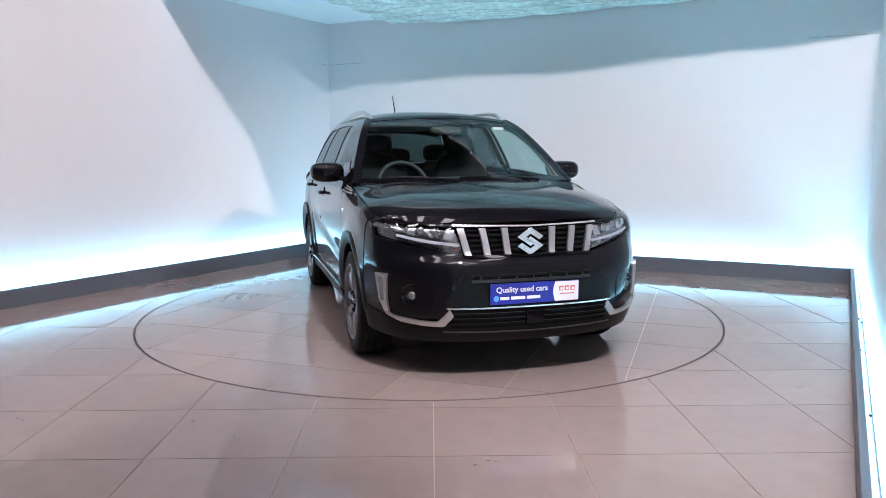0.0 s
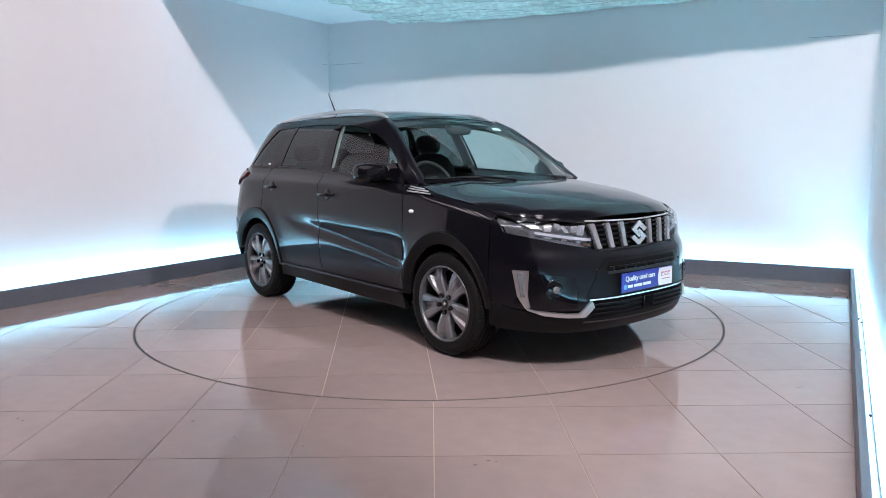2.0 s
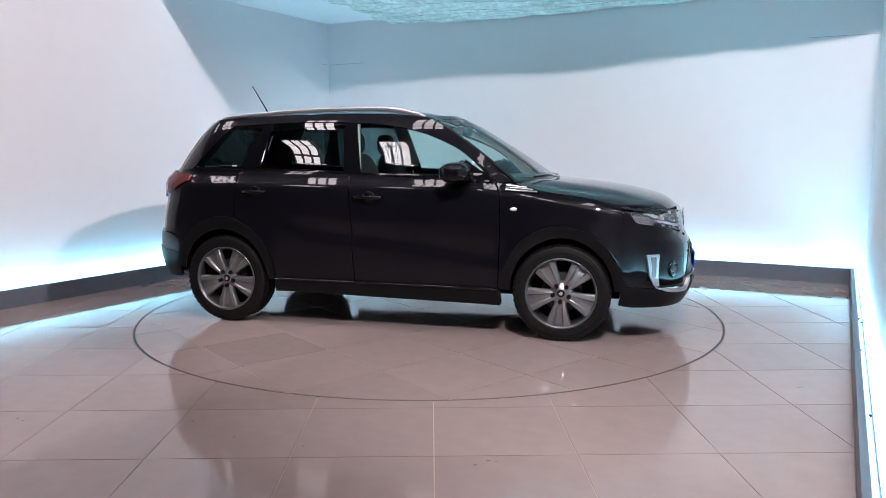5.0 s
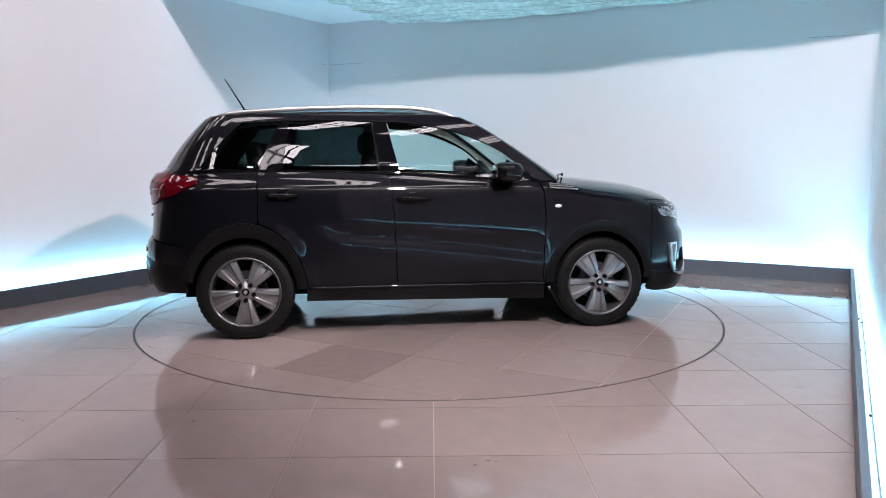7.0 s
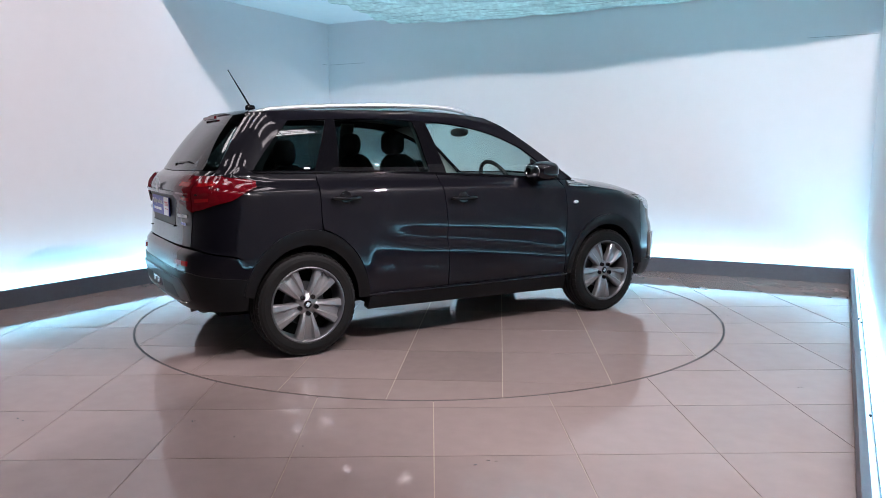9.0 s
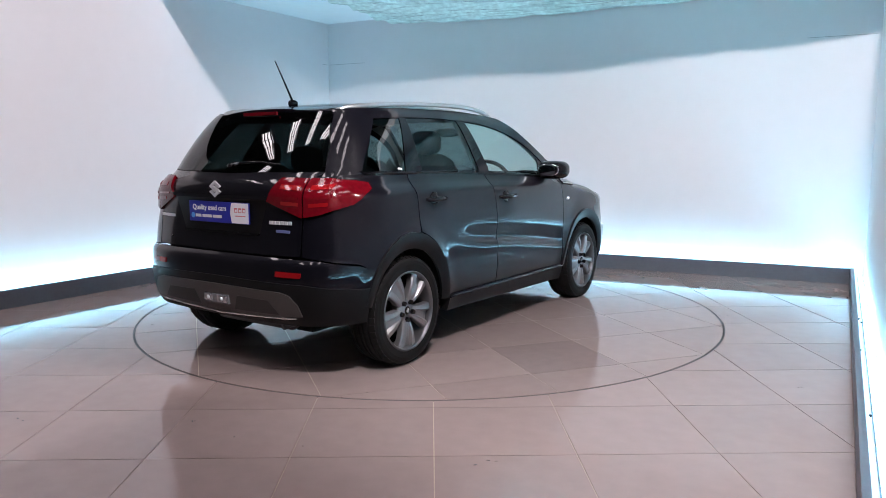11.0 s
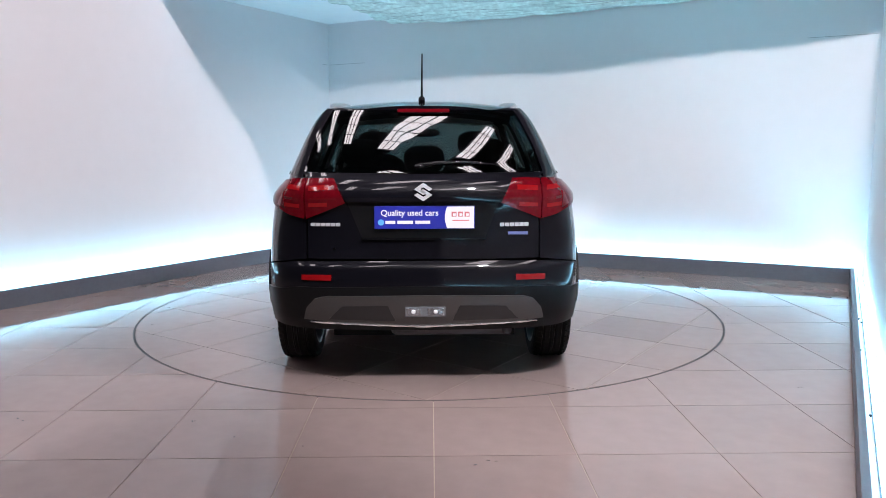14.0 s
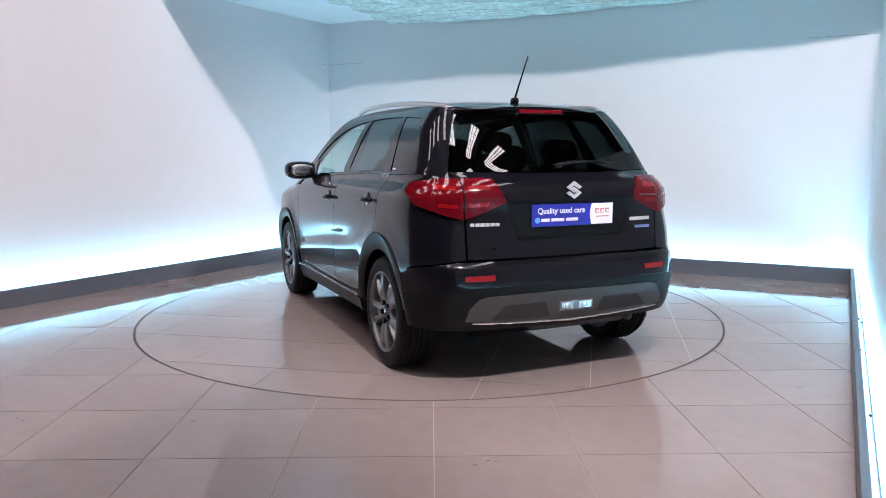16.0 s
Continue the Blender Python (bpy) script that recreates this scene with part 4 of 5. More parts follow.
    def lamps(flip):
        m = neg if flip else (lambda p: p)
        s = -1 if flip else 1
        lo_e = [m(p) for p in ([fy(0.368, 0.708), fy(0.47, 0.727), fy(0.60, 0.751), fy(0.745, 0.787), fx(1.60, 0.808), fx(1.515, 0.890)])]
        hi_e = [m(p) for p in ([fy(0.425, 0.858), fy(0.55, 0.872), fy(0.66, 0.884), fx(1.70, 0.897), fx(1.50, 0.911)])]
        head = panel("headlamp", M_LAMP, car, coons(F.at, lo_e, hi_e, [lo_e[0], hi_e[0]], [lo_e[-1], hi_e[-1]], 40, 10), -0.045, 0.004, "clear headlamp with projector and chrome bezel")
        panel("lens_cover", M_LIGHTGLASS, head, coons(F.at, lo_e, hi_e, [lo_e[0], hi_e[0]], [lo_e[-1], hi_e[-1]], 40, 10), 0.003, 0.0)
        brow = [(p[0], p[1] + 0.013) for p in hi_e]
        panel("lamp_brow", M_PAINT, head, coons(F.at, hi_e, brow, [hi_e[0], brow[0]], [hi_e[-1], brow[-1]], 30, 3), -0.004, 0.006)
        # dark bezel, projectors in chrome bowls and the guide strip
        b0, b1 = [m(fy(0.455, 0.792)), m(fy(0.68, 0.830))], [m(fy(0.465, 0.846)), m(fy(0.68, 0.874))]
        panel("bezel", M_RIM_DARK, head, coons(F.at, b0, b1, [b0[0], b1[0]], [b0[1], b1[1]], 16, 6), -0.034, 0.006)
        for y, z, r in ((0.510, 0.822, 0.017), (0.598, 0.838, 0.017)):
            c = F.at(*m(fy(y, z)))
            bowl = part("bowl", lathe([(0.0, -0.008), (r * 0.5, -0.006), (r * 0.72, 0.0), (r * 0.8, -0.004), (r, -0.008), (r * 1.1, 0.02)], 20), M_LAMP, head, smooth=True)
            bowl.matrix_basis = Matrix.Translation((c.x - 0.020, c.y - s * 0.008, c.z)) @ Matrix.Rotation(s * 0.4, 4, "Z") @ Matrix.Rotation(radians(90), 4, "Z")
        # slanted chrome facets between the bowls
        for y0_, y1_, za, zb, lean in ((0.43, 0.475, 0.788, 0.850, 0.012), (0.545, 0.572, 0.806, 0.856, -0.012), (0.628, 0.664, 0.816, 0.866, 0.010), (0.69, 0.735, 0.832, 0.880, -0.010)):
            g0, g1 = [m(fy(y0_ + lean, za)), m(fy(y1_ + lean, za + 0.006))], [m(fy(y0_ - lean, zb)), m(fy(y1_ - lean, zb + 0.004))]
            panel("reflector_fin", M_CHROME, head, coons(F.at, g0, g1, [g0[0], g1[0]], [g0[1], g1[1]], 4, 5), -0.026, 0.012)
        for n_ in range(7):
            y0_ = 0.415 + 0.045 * n_
            za = 0.742 + 0.16 * (y0_ - 0.41) - 0.006
            g0, g1 = [m(fy(y0_ + 0.006, za)), m(fy(y0_ + 0.034, za + 0.006))], [m(fy(y0_, za + 0.010)), m(fy(y0_ + 0.028, za + 0.016))]
            panel("reflector_fin", M_CHROME if n_ % 2 else M_RIM_DARK, head, coons(F.at, g0, g1, [g0[0], g1[0]], [g0[1], g1[1]], 3, 2), -0.026, 0.008)
        g0, g1 = [m(p) for p in (fy(0.395, 0.752), fy(0.55, 0.770), fy(0.72, 0.805))], [m(p) for p in (fy(0.40, 0.768), fy(0.55, 0.787), fy(0.72, 0.820))]
        panel("light_guide", M_GUIDE, head, coons(F.at, g0, g1, [g0[0], g1[0]], [g0[-1], g1[-1]], 18, 2), -0.012, 0.02)
        g0, g1 = [m(fy(0.395, 0.728)), m(fy(0.44, 0.737))], [m(fy(0.40, 0.742)), m(fy(0.44, 0.750))]
        panel("indicator_lens", M_AMBER, head, coons(F.at, g0, g1, [g0[0], g1[0]], [g0[1], g1[1]], 8, 3), -0.030, 0.006)
        # side corner: matt lower corner, fog lamp in its cup, silver hook with the day light
        c0 = [m(p) for p in (fy(0.545, 0.385), fy(0.70, 0.385), fy(0.80, 0.41))]
        c1 = [m(p) for p in (fy(0.56, 0.555), fy(0.68, 0.575), fy(0.775, 0.585))]
        panel("fog_surround", M_GLOSS, car, coons(F.at, c0, c1, [c0[0], c1[0]], [c0[-1], c1[-1]], 16, 8), 0.001, 0.004)
        c = F.at(*m(fy(0.655, 0.490)))
        t = Matrix.Rotation(s * -0.62, 4, "Z") @ Matrix.Rotation(radians(-90), 4, "Z")
        fog = part("fog_lamp", lathe([(0.0, -0.006), (0.030, -0.004), (0.036, -0.012), (0.054, 0.004), (0.056, -0.006), (0.062, -0.002), (0.064, 0.02)], 30), M_GLOSS, car, "round fog lamp", True)
        fog.matrix_basis = Matrix.Translation((c.x - 0.002, c.y, c.z)) @ Matrix.Rotation(s * 0.45, 4, "Z") @ Matrix.Rotation(radians(90), 4, "Z")
        part("fog_lens", lathe([(0.0, -0.010), (0.008, -0.0095), (0.015, -0.0075), (0.021, -0.0055), (0.023, 0.0)], 24), M_RIM, fog, smooth=True)
        a0 = [m(p) for p in (fx(1.735, 0.392), fy(0.745, 0.372))]
        left = [m(p) for p in (fx(1.722, 0.392), fx(1.690, 0.45), fx(1.665, 0.598))]
        right = [m(p) for p in (fy(0.752, 0.388), fy(0.764, 0.45), fy(0.764, 0.598))]
        hook = panel("silver_hook", M_SATIN, car, coons(F.at, [left[0], right[0]], [left[-1], right[-1]], left, right, 5, 12), 0.016, 0.02, "satin silver bumper trim")
        mixp = lambda p, q, t: (p[0] + (q[0] - p[0]) * t, p[1] + (q[1] - p[1]) * t)
        l2 = [mixp(left[1], right[1], 0.30), mixp(left[2], right[2], 0.30)]
        r2 = [mixp(left[1], right[1], 0.72), mixp(left[2], right[2], 0.72)]
        l2[1], r2[1] = mixp(l2[0], l2[1], 0.90), mixp(r2[0], r2[1], 0.90)
        panel("day_light", M_DAYLIGHT, hook, coons(F.at, [l2[0], r2[0]], [l2[1], r2[1]], l2, r2, 3, 8), 0.019, 0.004)
        h0 = [m(p) for p in (fx(1.735, 0.374), fy(0.70, 0.345), fy(0.58, 0.330), fy(0.495, 0.328), fy(0.448, 0.385))]
        h1 = [m(p) for p in (fx(1.715, 0.400), fy(0.745, 0.372), fy(0.60, 0.353), fy(0.530, 0.351), fy(0.468, 0.420))]
        panel("silver_hook", M_SATIN, car, coons(F.at, h0, h1, [h0[0], h1[0]], [h0[-1], h1[-1]], 24, 5), 0.017, 0.02, "satin silver bumper trim")
        g0, g1 = [m(fx(1.46, z)) for z in np.linspace(0.46, 0.87, 8)], [m(fx(1.60, z)) for z in np.linspace(0.42, 0.79, 8)]
        panel("wing_bracket", M_PAINT, car, coons(F.at, [g0[0], g1[0]], [g0[-1], g1[-1]], g0, g1, 6, 10), -0.012, 0.004)
        c = F.at(*m(fy(0.42, 0.585)))
        part("parking_sensor", blob(c.x, c.y, c.z, 0.006, 0.010, 0.010, 2, 12), M_PLASTIC, car, smooth=True)
    both(lamps)

    # --- tail ---
    rx, ry = (lambda x, z: Rr.by_x(x, z)), (lambda y, z: Rr.by_y(y, z))
    b_top = [rx(-1.700, 0.617), rx(-1.82, 0.655), ry(0.70, 0.688), ry(0.5, 0.692), ry(0.0, 0.694)]
    b_top = b_top + [neg(p) for p in b_top[-2::-1]]
    b_bot = [rx(-1.745, 0.37), ry(0.74, 0.36), ry(0.5, 0.35), ry(0, 0.345), neg(ry(0.5, 0.35)), neg(ry(0.74, 0.36)), neg(rx(-1.745, 0.37))]
    edge = [rx(-1.745 + 0.045 * max(0, (z - 0.45) / 0.167) ** 1.5, z) for z in np.linspace(0.37, 0.617, 9)]
    panel("rear_bumper", M_PAINT, car, coons(Rr.at, b_bot, b_top, edge, [neg(p) for p in edge], 80, 22), 0.002, 0.02)
    lo, up = [rx(-1.75, 0.335), ry(0.74, 0.33), ry(0, 0.32), neg(ry(0.74, 0.33)), neg(rx(-1.75, 0.335))], [rx(-1.735, 0.52), ry(0.76, 0.545), ry(0.66, 0.56), ry(0, 0.565), neg(ry(0.66, 0.56)), neg(ry(0.76, 0.545)), neg(rx(-1.735, 0.52))]
    edge = [rx(-1.75 + 0.015 * (z - 0.335) / 0.185, z) for z in np.linspace(0.335, 0.52, 7)]
    panel("bumper_cladding", M_PLASTIC, car, coons(Rr.at, lo, up, edge, [neg(p) for p in edge], 80, 12), 0.008, 0.03)
    s0 = [ry(0.635, 0.388), ry(0.3, 0.366), ry(0.0, 0.360), neg(ry(0.3, 0.366)), neg(ry(0.635, 0.388))]
    s1 = [ry(0.575, 0.500), ry(0.52, 0.515), ry(0.0, 0.519), neg(ry(0.52, 0.515)), neg(ry(0.575, 0.500))]
    panel("skid_plate", M_SKID, car, coons(Rr.at, s0, s1, [s0[0], ry(0.62, 0.45), s1[0]], [s0[-1], neg(ry(0.62, 0.45)), s1[-1]], 50, 8), 0.018, 0.02, "satin grey skid plate")
    panel("skid_edge", M_CHROME, car, coons(Rr.at, [ry(0.60, 0.376), ry(0, 0.350), neg(ry(0.60, 0.376))], [ry(0.60, 0.381), ry(0, 0.357), neg(ry(0.60, 0.381))], [ry(0.60, 0.376), ry(0.60, 0.381)], [neg(ry(0.60, 0.376)), neg(ry(0.60, 0.381))], 40, 2), 0.024, 0.01)

    def tail_parts(flip):
        m = neg if flip else (lambda p: p)
        s = -1 if flip else 1
        d0, d1 = [m(ry(0.50, 0.392)), m(ry(0.15, 0.385))], [m(ry(0.43, 0.465)), m(ry(0.19, 0.468))]
        panel("skid_recess", M_SKID_DARK, car, coons(Rr.at, d0, d1, [d0[0], d1[0]], [d0[1], d1[1]], 12, 5), 0.021, 0.002)
        d0, d1 = [m(ry(0.642, 0.596)), m(ry(0.484, 0.596))], [m(ry(0.642, 0.624)), m(ry(0.484, 0.626))]
        panel("reflector", M_REFLEX, car, coons(Rr.at, d0, d1, [d0[0], d1[0]], [d0[1], d1[1]], 8, 3), 0.010, 0.01, "red bumper reflector")
        # tail lamp: outer piece on the quarter, inner piece on the tailgate
        l0 = [m(p) for p in (ry(0.624, 0.914), ry(0.70, 0.930), ry(0.755, 0.955), rx(-1.80, 0.985), rx(-1.66, 1.055))]
        l1 = [m(p) for p in (ry(0.624, 1.116), ry(0.72, 1.116), rx(-1.85, 1.112), rx(-1.74, 1.104), rx(-1.655, 1.088))]
        lamp = panel("tail_lamp", M_RED, car, coons(Rr.at, l0, l1, [l0[0], l1[0]], [l0[-1], l1[-1]], 26, 10), 0.016, 0.03, "red tail lamp")
        i0, i1 = [m(p) for p in (ry(0.735, 0.965), rx(-1.86, 0.985))], [m(p) for p in (ry(0.735, 1.09), rx(-1.86, 1.085))]
        panel("lamp_chamber", M_RED_DARK, lamp, coons(Rr.at, i0, i1, [i0[0], i1[0]], [i0[1], i1[1]], 6, 6), 0.0175, 0.002)
        for za, zb, ma in ((1.010, 1.022, M_RED_DARK), (1.055, 1.078, M_REFLEX), (0.972, 0.992, M_REFLEX)):
            g0, g1 = [m(ry(0.650, za)), m(ry(0.735, za + 0.006))], [m(ry(0.650, zb)), m(ry(0.735, zb + 0.006))]
            panel("light_guide", ma, lamp, coons(Rr.at, g0, g1, [g0[0], g1[0]], [g0[1], g1[1]], 6, 2), 0.0185, 0.002)
        l0 = [m(p) for p in (ry(0.617, 0.912), ry(0.52, 0.955), ry(0.405, 1.003))]
        l1 = [m(p) for p in (ry(0.617, 1.116), ry(0.55, 1.118), ry(0.468, 1.117))]
        panel("tail_lamp", M_RED, car, coons(Rr.at, l0, l1, [l0[0], l1[0]], [l0[-1], l1[-1]], 18, 10), 0.016, 0.03, "red tail lamp")
        for za, zb, ya, ma in ((1.020, 1.030, 0.45, M_RED_DARK), (1.060, 1.084, 0.49, M_REFLEX), (0.985, 1.005, 0.50, M_REFLEX)):
            g0, g1 = [m(ry(0.600, za - 0.006)), m(ry(ya, za))], [m(ry(0.600, zb - 0.006)), m(ry(ya, zb))]
            panel("light_guide", ma, car, coons(Rr.at, g0, g1, [g0[0], g1[0]], [g0[1], g1[1]], 6, 2), 0.0185, 0.002)
    both(tail_parts)
    # tailgate
    t0 = [ry(0.612, 0.706), ry(0.0, 0.702), neg(ry(0.612, 0.706))]
    t1 = [ry(0.655, 1.157), ry(0.0, 1.147), neg(ry(0.655, 1.157))]
    gate = panel("tailgate", M_PAINT, car, coons(Rr.at, t0, t1, [t0[0], ry(0.612, 0.95), ry(0.618, 1.12), t1[0]], [t0[-1], neg(ry(0.612, 0.95)), neg(ry(0.618, 1.12)), t1[-1]], 50, 30), 0, 0.014)
    p0, p1 = [ry(0.325, 0.815), neg(ry(0.325, 0.815))], [ry(0.402, 1.012), neg(ry(0.402, 1.012))]
    panel("plate_recess", M_PLASTIC, gate, coons(Rr.at, p0, p1, [p0[0], p1[0]], [p0[1], p1[1]], 20, 8), 0.002, 0.004)
    p0, p1 = [ry(0.325, 0.806), neg(ry(0.325, 0.806))], [ry(0.327, 0.816), neg(ry(0.327, 0.816))]
    panel("recess_lip", M_GLOSS, gate, coons(Rr.at, p0, p1, [p0[0], p1[0]], [p0[1], p1[1]], 20, 2), 0.012, 0.01)
    p0, p1 = [ry(0.40, 1.010), neg(ry(0.40, 1.010))], [ry(0.42, 1.030), neg(ry(0.42, 1.030))]
    panel("gate_handle_strip", M_PAINT, gate, coons(Rr.at, p0, p1, [p0[0], p1[0]], [p0[1], p1[1]], 20, 3), 0.016, 0.016)
    w0, w1 = [ry(0.650, 1.160), ry(0, 1.150), neg(ry(0.650, 1.160))], [ry(0.512, 1.497), ry(0, 1.497), neg(ry(0.512, 1.497))]
    panel("rear_window", M_REARGLASS, gate, coons(Rr.at, w0, w1, [w0[0], ry(0.606, 1.30), w1[0]], [w0[-1], neg(ry(0.606, 1.30)), w1[-1]], 30, 14), 0.003, 0.004, "dark tinted rear window")
    # spoiler with the high brake lamp
    grid = []
    for i in range(25):
        u = -1 + 2 * i / 24
        grid.append([Vector((-1.56 - (0.143 - 0.05 * u * u) * v, u * (0.50 - 0.012 * v), ROOF(-1.56) - 0.006 - 0.045 * abs(u) ** 2.6 - 0.052 * v - 0.004)) for v in np.linspace(0, 1, 7)])
    sp = panel("spoiler", M_PAINT, car, grid, 0.004, 0.028)
    part("brake_lamp", box(-1.707, 0, 1.494, 0.016, 0.29, 0.020, 0.004), M_RED, sp, "red high brake lamp")
    part("wiper_arm", tube([(-1.921, 0.02, 1.188), (-1.931, -0.08, 1.205), (-1.921, -0.24, 1.208), (-1.911, -0.385, 1.196)], [0.016, 0.011, 0.009, 0.006], 8, 1.0), M_GLOSS, gate, "rear wiper arm", True)
    part("wiper_hub", blob(-1.921, 0.02, 1.186, 0.022, 0.030, 0.016), M_GLOSS, gate, smooth=True)
    fog = part("rear_fog", box(-2.082, -0.008, 0.431, 0.03, 0.215, 0.054, 0.006), M_DAYLIGHT, car, "clear rear fog and reversing lamp")
    for y, w in ((0.055, 0.075), (-0.062, 0.085)):
        part("lamp_chamber", box(-2.096, y, 0.432, 0.008, w, 0.040, 0.003), M_LAMP, fog)
        part("bulb", blob(-2.100, y, 0.432, 0.006, 0.012, 0.012, 2, 12), M_LENS, fog, smooth=True)
    emblem_rear = emblem(gate, Matrix.Translation((-2.057, 0, 1.058)) @ Matrix(((0, 0, -1, 0), (-1, 0, 0, 0), (0, 1, 0, 0), (0, 0, 0, 1))), 0.095)
    emblem_rear.data.materials[0] = M_BADGE_SILVER
    plate = build_plate(gate, Matrix.Translation((-2.048, -0.006, 0.925)) @ Matrix(((0, 0, -1, 0), (-1, 0, 0, 0), (0, 1, 0, 0), (0, 0, 0, 1))), 0.120)
    # badges as plain bars
    for y0, n, w, z, h, ma in ((0.585, 6, 0.024, 0.886, 0.017, M_BADGE_SILVER), (-0.415, 6, 0.023, 0.884, 0.019, M_BADGE_SILVER)):
        for k in range(n):
            y = y0 - k * (w + 0.003)
            p = Rr.at(*ry(y, z))
            part("badge_bar", box(p.x - 0.003, p.y, z, 0.006, w, h, 0.002), ma, gate)
    p = Rr.at(*ry(-0.50, 0.838))
    part("badge_bar", box(p.x - 0.003, p.y, 0.838, 0.006, 0.105, 0.016, 0.002), M_BADGE, gate)
    p = Rr.at(*ry(0.47, 0.760))
    part("camera_eye", blob(p.x - 0.004, p.y, p.z, 0.006, 0.010, 0.006, 2, 10), M_GLOSS, gate)
    # antenna
    ant = part("antenna", blob(-1.425, 0.012, 1.572, 0.035, 0.020, 0.022), M_GLOSS, car, "black roof antenna", True)
    part("mast", tube([(-1.425, 0.012, 1.578), (-1.46, 0.011, 1.64), (-1.571, 0.007, 1.822)], [0.0075, 0.006, 0.0032], 8), M_PLASTIC, ant, smooth=True)
    # front wipers
    for y0, y1, x0 in ((0.50, -0.08, 0.86), (-0.10, -0.62, 0.93)):
        part("wiper_arm", tube([(x0 + 0.10, y0 - 0.02, 1.080), (x0 + 0.06, (y0 + y1) / 2, 1.098), (x0 + 0.05 - abs(y1) * 0.12, y1, 1.092)], [0.010, 0.008, 0.006], 8), M_GLOSS, car, "black wiper arm", True)
    # underbody
    bm = box(-0.05, 0, 0.45, 3.55, 1.02, 0.42)
    box(-0.12, 0, 0.50, 1.60, 1.58, 0.46, into=bm)
    box(1.62, 0, 0.52, 0.36, 1.05, 0.50, into=bm)
    box(-1.84, 0, 0.62, 0.18, 1.16, 0.46, into=bm)
    box(1.15, 0, 0.78, 0.75, 1.20, 0.24, into=bm)
    box(-1.45, 0, 0.82, 0.80, 1.36, 0.16, into=bm)
    part("underbody", bm, M_UNDER, car)
    part("silencer", tube([(-1.90, 0.18, 0.315), (-1.90, 0.16, 0.315), (-1.90, -0.44, 0.315), (-1.90, -0.46, 0.315)], [0.04, 0.055, 0.055, 0.04], 14), M_STEEL, car, "dull steel silencer", True)
    part("exhaust", tube([(-1.5, -0.45, 0.30), (-1.95, -0.45, 0.31), (-1.99, -0.45, 0.305)], 0.026, 12), M_STEEL, car, smooth=True)
    # cabin
    part("dashboard", blob(0.70, 0, 0.98, 0.26, 0.72, 0.11, 4, 20), M_DASH, car, smooth=True)
    sw = Matrix.Rotation(radians(62), 4, "Y")
    ring = [Vector((0.42, -0.36, 1.03)) + sw @ Vector((0.18 * math.cos(a), 0.18 * math.sin(a), 0)) for a in np.linspace(0, 2 * math.pi, 33)]
    wheel = part("steering_wheel", tube(ring, 0.016, 8), M_DASH, car, smooth=True)
    part("boss", blob(0.44, -0.36, 1.03, 0.03, 0.06, 0.06), M_DASH, wheel, smooth=True)
    for x, y, zt in ((-0.42, -0.36, 1.27), (-0.42, 0.36, 1.27), (-1.24, -0.38, 1.20), (-1.24, 0.0, 1.16), (-1.24, 0.38, 1.20)):
        tilt = Matrix.Rotation(radians(-12), 4, "Y")
        seat = part("seat", blob(x, y, zt - 0.33, 0.085, 0.25 if x > -0.8 else 0.22, 0.32, 3.2, 18, m=tilt.to_3x3()), M_SEAT, car, "dark cloth seat", True)
        part("headrest", blob(x - 0.09, y, zt + 0.06, 0.055, 0.125, 0.085, 3.0, 16), M_SEAT, seat, smooth=True)
        part("cushion", blob(x + 0.24, y, zt - 0.60, 0.28, 0.24, 0.09, 3.2, 16), M_SEAT, seat, smooth=True)
    part("rear_view_mirror", blob(0.30, 0, 1.425, 0.03, 0.12, 0.035, 2.6, 16), M_DASH, car, smooth=True)
    part("tax_sticker", box(0.262, 0.44, 1.445, 0.004, 0.085, 0.03, turn=Matrix.Rotation(radians(-50), 4, "Y")), M_WHITE, car, "small white windscreen sticker")

    def cabin_trim(flip):
        s = -1 if flip else 1
        inn = lambda x, z: Vector((x, half(x, z) - 0.03, z))
        k = dict(flip=flip)
        panel("pillar_trim", M_TRIM, car, coons(inn, [(-0.46, 1.15), (-0.32, 1.15)], [(-0.50, 1.50), (-0.385, 1.50)], [(-0.46, 1.15), (-0.50, 1.50)], [(-0.32, 1.15), (-0.385, 1.50)], 4, 8, **k), 0, 0.01)
        panel("pillar_trim", M_TRIM, car, coons(lambda x, z: Vector((x, wide(x, z) - 0.045, z)), [(0.64, 1.07), (0.76, 1.07)], [(0.0, 1.46), (0.12, 1.49)], ease([(0.64, 1.07), (0.50, 1.22), (0.36, 1.32), (0.20, 1.395), (0.0, 1.46)]), ease([(0.76, 1.07), (0.60, 1.20), (0.45, 1.31), (0.26, 1.43), (0.12, 1.49)]), 4, 14, **k), 0, 0.008)
        panel("door_trim", M_DASH, car, coons(inn, [(-1.25, 0.84), (0.66, 0.84)], [(-1.25, 1.12), (0.64, 1.05)], [(-1.25, 0.84), (-1.25, 1.12)], [(0.66, 0.84), (0.64, 1.05)], 10, 6, **k), -0.02, 0.01)
        panel("quarter_trim", M_DASH, car, coons(inn, [(-1.72, 1.0), (-1.25, 1.0)], [(-1.45, 1.48), (-1.37, 1.48)], [(-1.72, 1.0), (-1.60, 1.25), (-1.45, 1.48)], [(-1.62, 1.0), (-1.60, 1.16), (-1.37, 1.48)], 4, 8, **k), 0, 0.008)
    both(cabin_trim)
    g = [[Vector((x, u * (half(x, 1.50) - 0.05), ROOF(x) - 0.05 - 0.02 * abs(u) ** 2)) for x in np.linspace(-1.6, 0.08, 9)] for u in np.linspace(-1, 1, 9)]
    panel("headliner", M_TRIM, car, g, 0, 0.01)

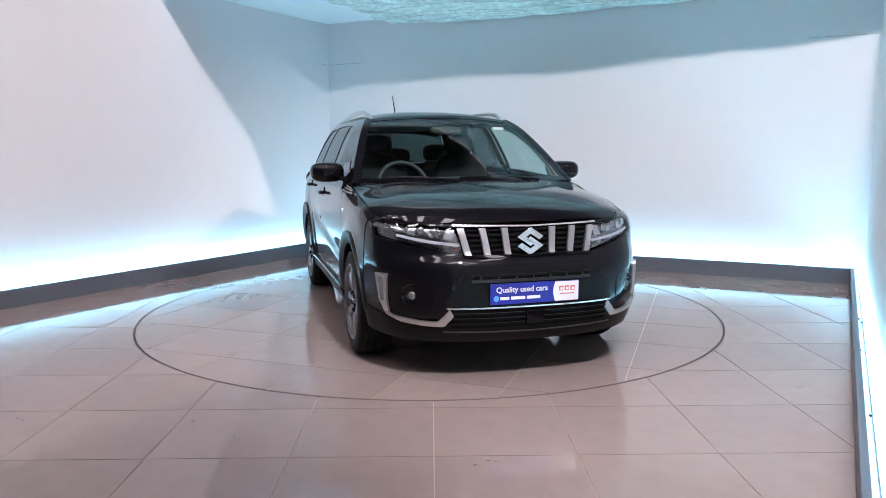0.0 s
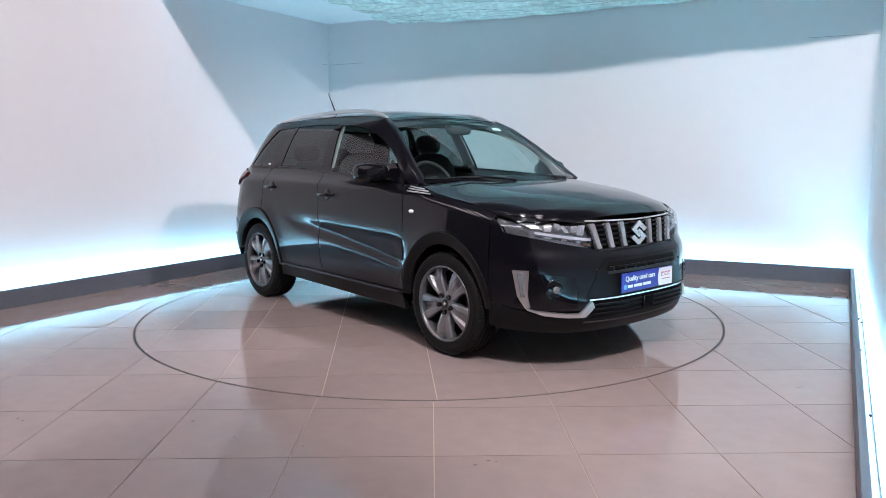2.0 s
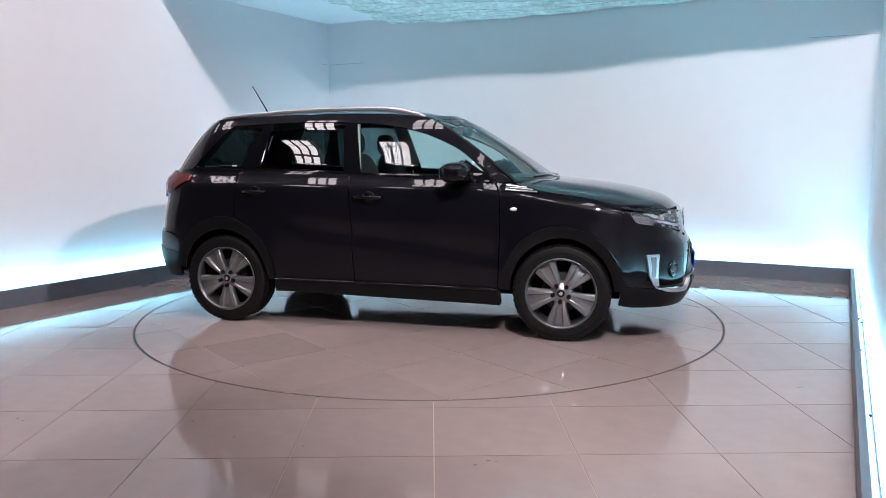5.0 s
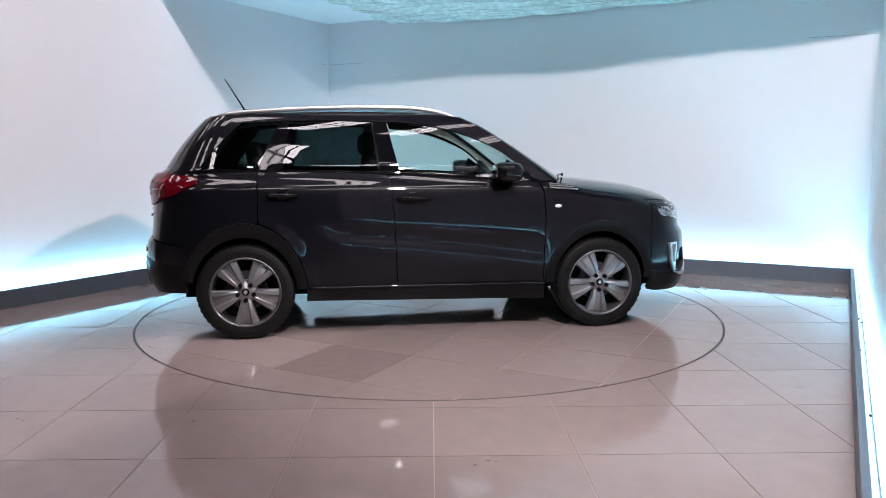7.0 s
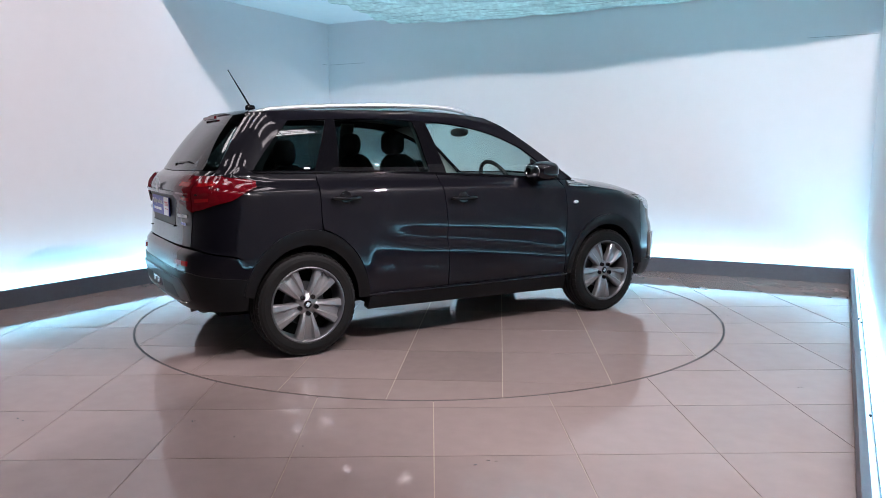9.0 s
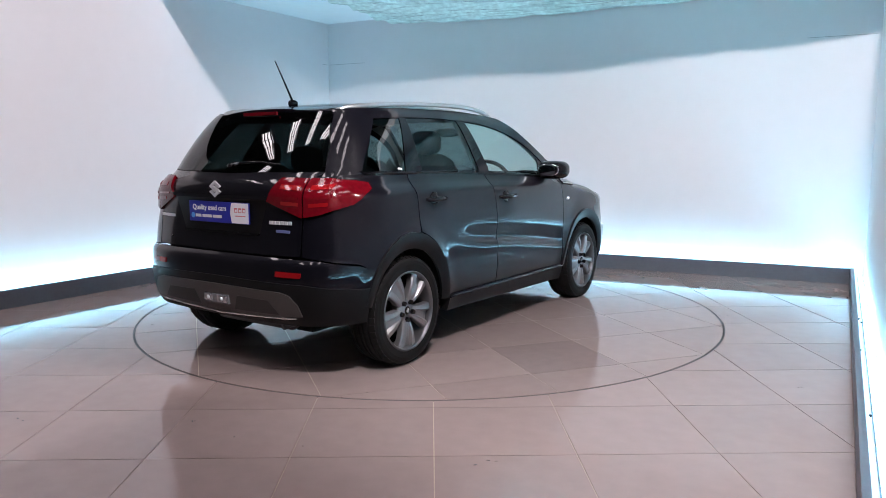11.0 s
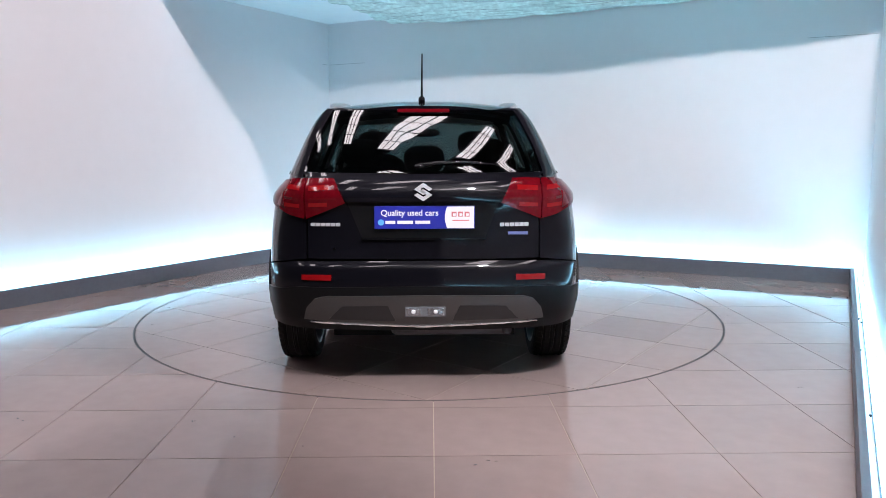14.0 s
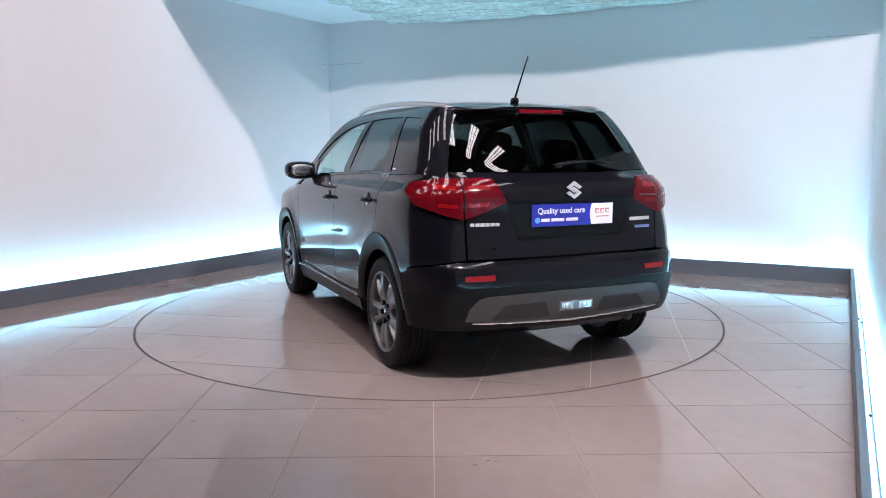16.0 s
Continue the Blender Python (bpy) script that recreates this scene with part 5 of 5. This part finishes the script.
    # wheels
    first = build_wheel(car)
    places = [(HUB_R, -0.757, 0), (HUB_F, -0.768, 0), (HUB_R, 0.757, 180), (HUB_F, 0.768, 180)]
    for n, (x, y, a) in enumerate(places):
        m = pose(x, y, HUB_Z, 0, 4 * n, a)
        if n == 0:
            first.matrix_basis = m
        else:
            copy_thing(first, m)
    return car
# ---- floor and turntable (with their tiles) ----
def build_floor():
    floor = tagged(part("floor", prism([(-4.9, -7.7), (4.9, -7.7), (4.9, 4.7), (-4.9, 4.7)], -0.06, -0.0035), M_GROUT), "polished grey-brown tiled showroom floor", "floor", kind="structure")
    tagged(part("turntable_pit", prism(arc((RING + 0.012, 0), (0, RING + 0.012), RING + 0.012)[:-1] + arc((0, RING + 0.012), (-RING - 0.012, 0), RING + 0.012)[:-1] + arc((-RING - 0.012, 0), (0, -RING - 0.012), RING + 0.012)[:-1] + arc((0, -RING - 0.012), (RING + 0.012, 0), RING + 0.012)[:-1], -0.0034, -0.0028), M_GROUT_DARK), "dark slot round the turntable", "turntable slot", kind="structure")
    shared = {}
    for i in range(-8, 8):
        for j in range(-13, 8):
            x0, y0 = 0.010 + i * TX, -0.025 + j * TY
            poly = inset_rect(x0, y0, x0 + TX, y0 + TY)
            for ln in (LINE_L, LINE_B, LINE_R):
                poly = clip_half(poly, *ln) if poly else poly
            if len(poly) < 3:
                continue
            for piece in cut_by_ring(thin(poly), RING + 0.0085, True):
                if len(piece) < 3:
                    continue
                whole = len(piece) == 4 and abs(piece[0][0] - x0 - 0.0024) < 1e-6 and abs(piece[2][1] - y0 - TY + 0.0024) < 1e-6
                if whole:
                    if "tile" not in shared:
                        shared["tile"] = mesh_of("tile", tile_mesh(inset_rect(0, 0, TX, TY)), M_TILE)
                    ob = new("tile", shared["tile"])
                    ob.location = (x0, y0, random.uniform(-0.0003, 0.0003))
                    ob.parent = floor
                else:
                    part("tile", tile_mesh(piece), M_TILE, floor)


def build_turntable():
    table = tagged(new("turntable"), "round tiled turntable set flush in the floor", "turntable")
    base = [((RING - 0.0075) * math.cos(radians(a)), (RING - 0.0075) * math.sin(radians(a))) for a in range(0, 360, 2)]
    part("bed", prism(base, -0.0027, -0.0015), M_GROUT, table)
    c, s = math.cos(radians(-28)), math.sin(radians(-28))
    ox, oy = -0.10, -1.42
    for i in range(-6, 7):
        for j in range(-3, 8):
            poly = [(ox + c * x - s * y, oy + s * x + c * y) for x, y in inset_rect(i * 0.6, j * 0.6, i * 0.6 + 0.6, j * 0.6 + 0.6)]
            if min(math.hypot(*q) for q in poly) > RING + 0.3:
                continue
            for piece in cut_by_ring(poly, RING - 0.0075, False):
                part("tile", tile_mesh(piece, 0.0, 0.006), M_TILE_DARK if (i, j) == (-1, -1) else M_TILE, table)
    return table


def build_marks():
    """Small dark scuffs and bits of dirt on the tiles."""
    rnd = random.Random(11)
    bm = bmesh.new()
    places = [(-1.93, -2.47), (-1.12, -2.5), (-2.1, -0.5), (-2.72, -0.47), (1.98, -2.65), (1.72, -3.08), (-0.85, -2.74), (1.98, -2.1), (-0.55, -2.8), (2.25, -0.35), (2.1, 0.55), (-2.65, -1.6), (2.5, -1.4), (-3.0, 0.2), (3.0, 0.6), (0.2, -3.0)]
    for x, y in places:
        for k in range(rnd.randint(1, 3)):
            w, d, a = rnd.uniform(0.004, 0.018), rnd.uniform(0.003, 0.007), rnd.uniform(0, 3)
            bmesh.ops.create_cube(bm, size=1, matrix=Matrix.Translation((x + rnd.gauss(0, 0.03), y + rnd.gauss(0, 0.03), 0.0016)) @ Matrix.Rotation(a, 4, "Z") @ Matrix.Diagonal((w, d, 0.0012, 1)))
    tagged(part("floor_scuffs", bm, M_SCUFF), "small dark scuffs and dirt specks on the floor", "scuffs", kind="stuff")
def build_fixings():
    """Small dark fixings in the trough beside the right wall."""
    for s0, o in ((1.35, 0.09), (2.1, 0.075), (2.22, 0.06), (3.05, 0.08), (4.3, 0.06)):
        q = wall_point(2, s0, 0.0, o)
        fixing = part("fixing_screw", lathe([(0.0, -0.010), (0.006, -0.009), (0.008, -0.004), (0.003, 0.0), (0.003, 0.012), (0.0, 0.012)], 10), M_SCUFF, smooth=True)
        fixing.matrix_basis = Matrix.Translation((q.x, q.y, 0.060)) @ Matrix.Rotation(radians(-90), 4, "X")
        tagged(fixing, "small dark fixing screw lying in the white trough", "screw", "fixing screws")


build_ceiling()
build_hall()
car = build_car()
build_floor()
build_marks()
build_fixings()
table = build_turntable()

# heading of the car, degrees
THETA = [(0, -74.58), (0.5, -68.40), (1, -62.32), (1.5, -56.32), (2, -50.38), (2.5, -44.50), (3, -38.66), (3.5, -32.85), (4, -27.07), (6.5, 1.73), (7, 7.51), (7.5, 13.30), (8, 19.12), (8.5, 24.95), (9, 30.80), (11.5, 60.35), (12, 66.29), (12.5, 72.23), (13, 78.17), (13.5, 84.09), (14, 90.00), (14.5, 95.87), (15, 101.70), (15.5, 107.49), (16, 113.21)]


def motions():
    walk(table, [(t, pose(0, 0, 0, 0, 0, a - 8.25)) for t, a in THETA])
    walk(car, [(t, pose(0, 0, 0, 0, 0, a) @ pose(0, 0.037, 0)) for t, a in THETA])


motions()
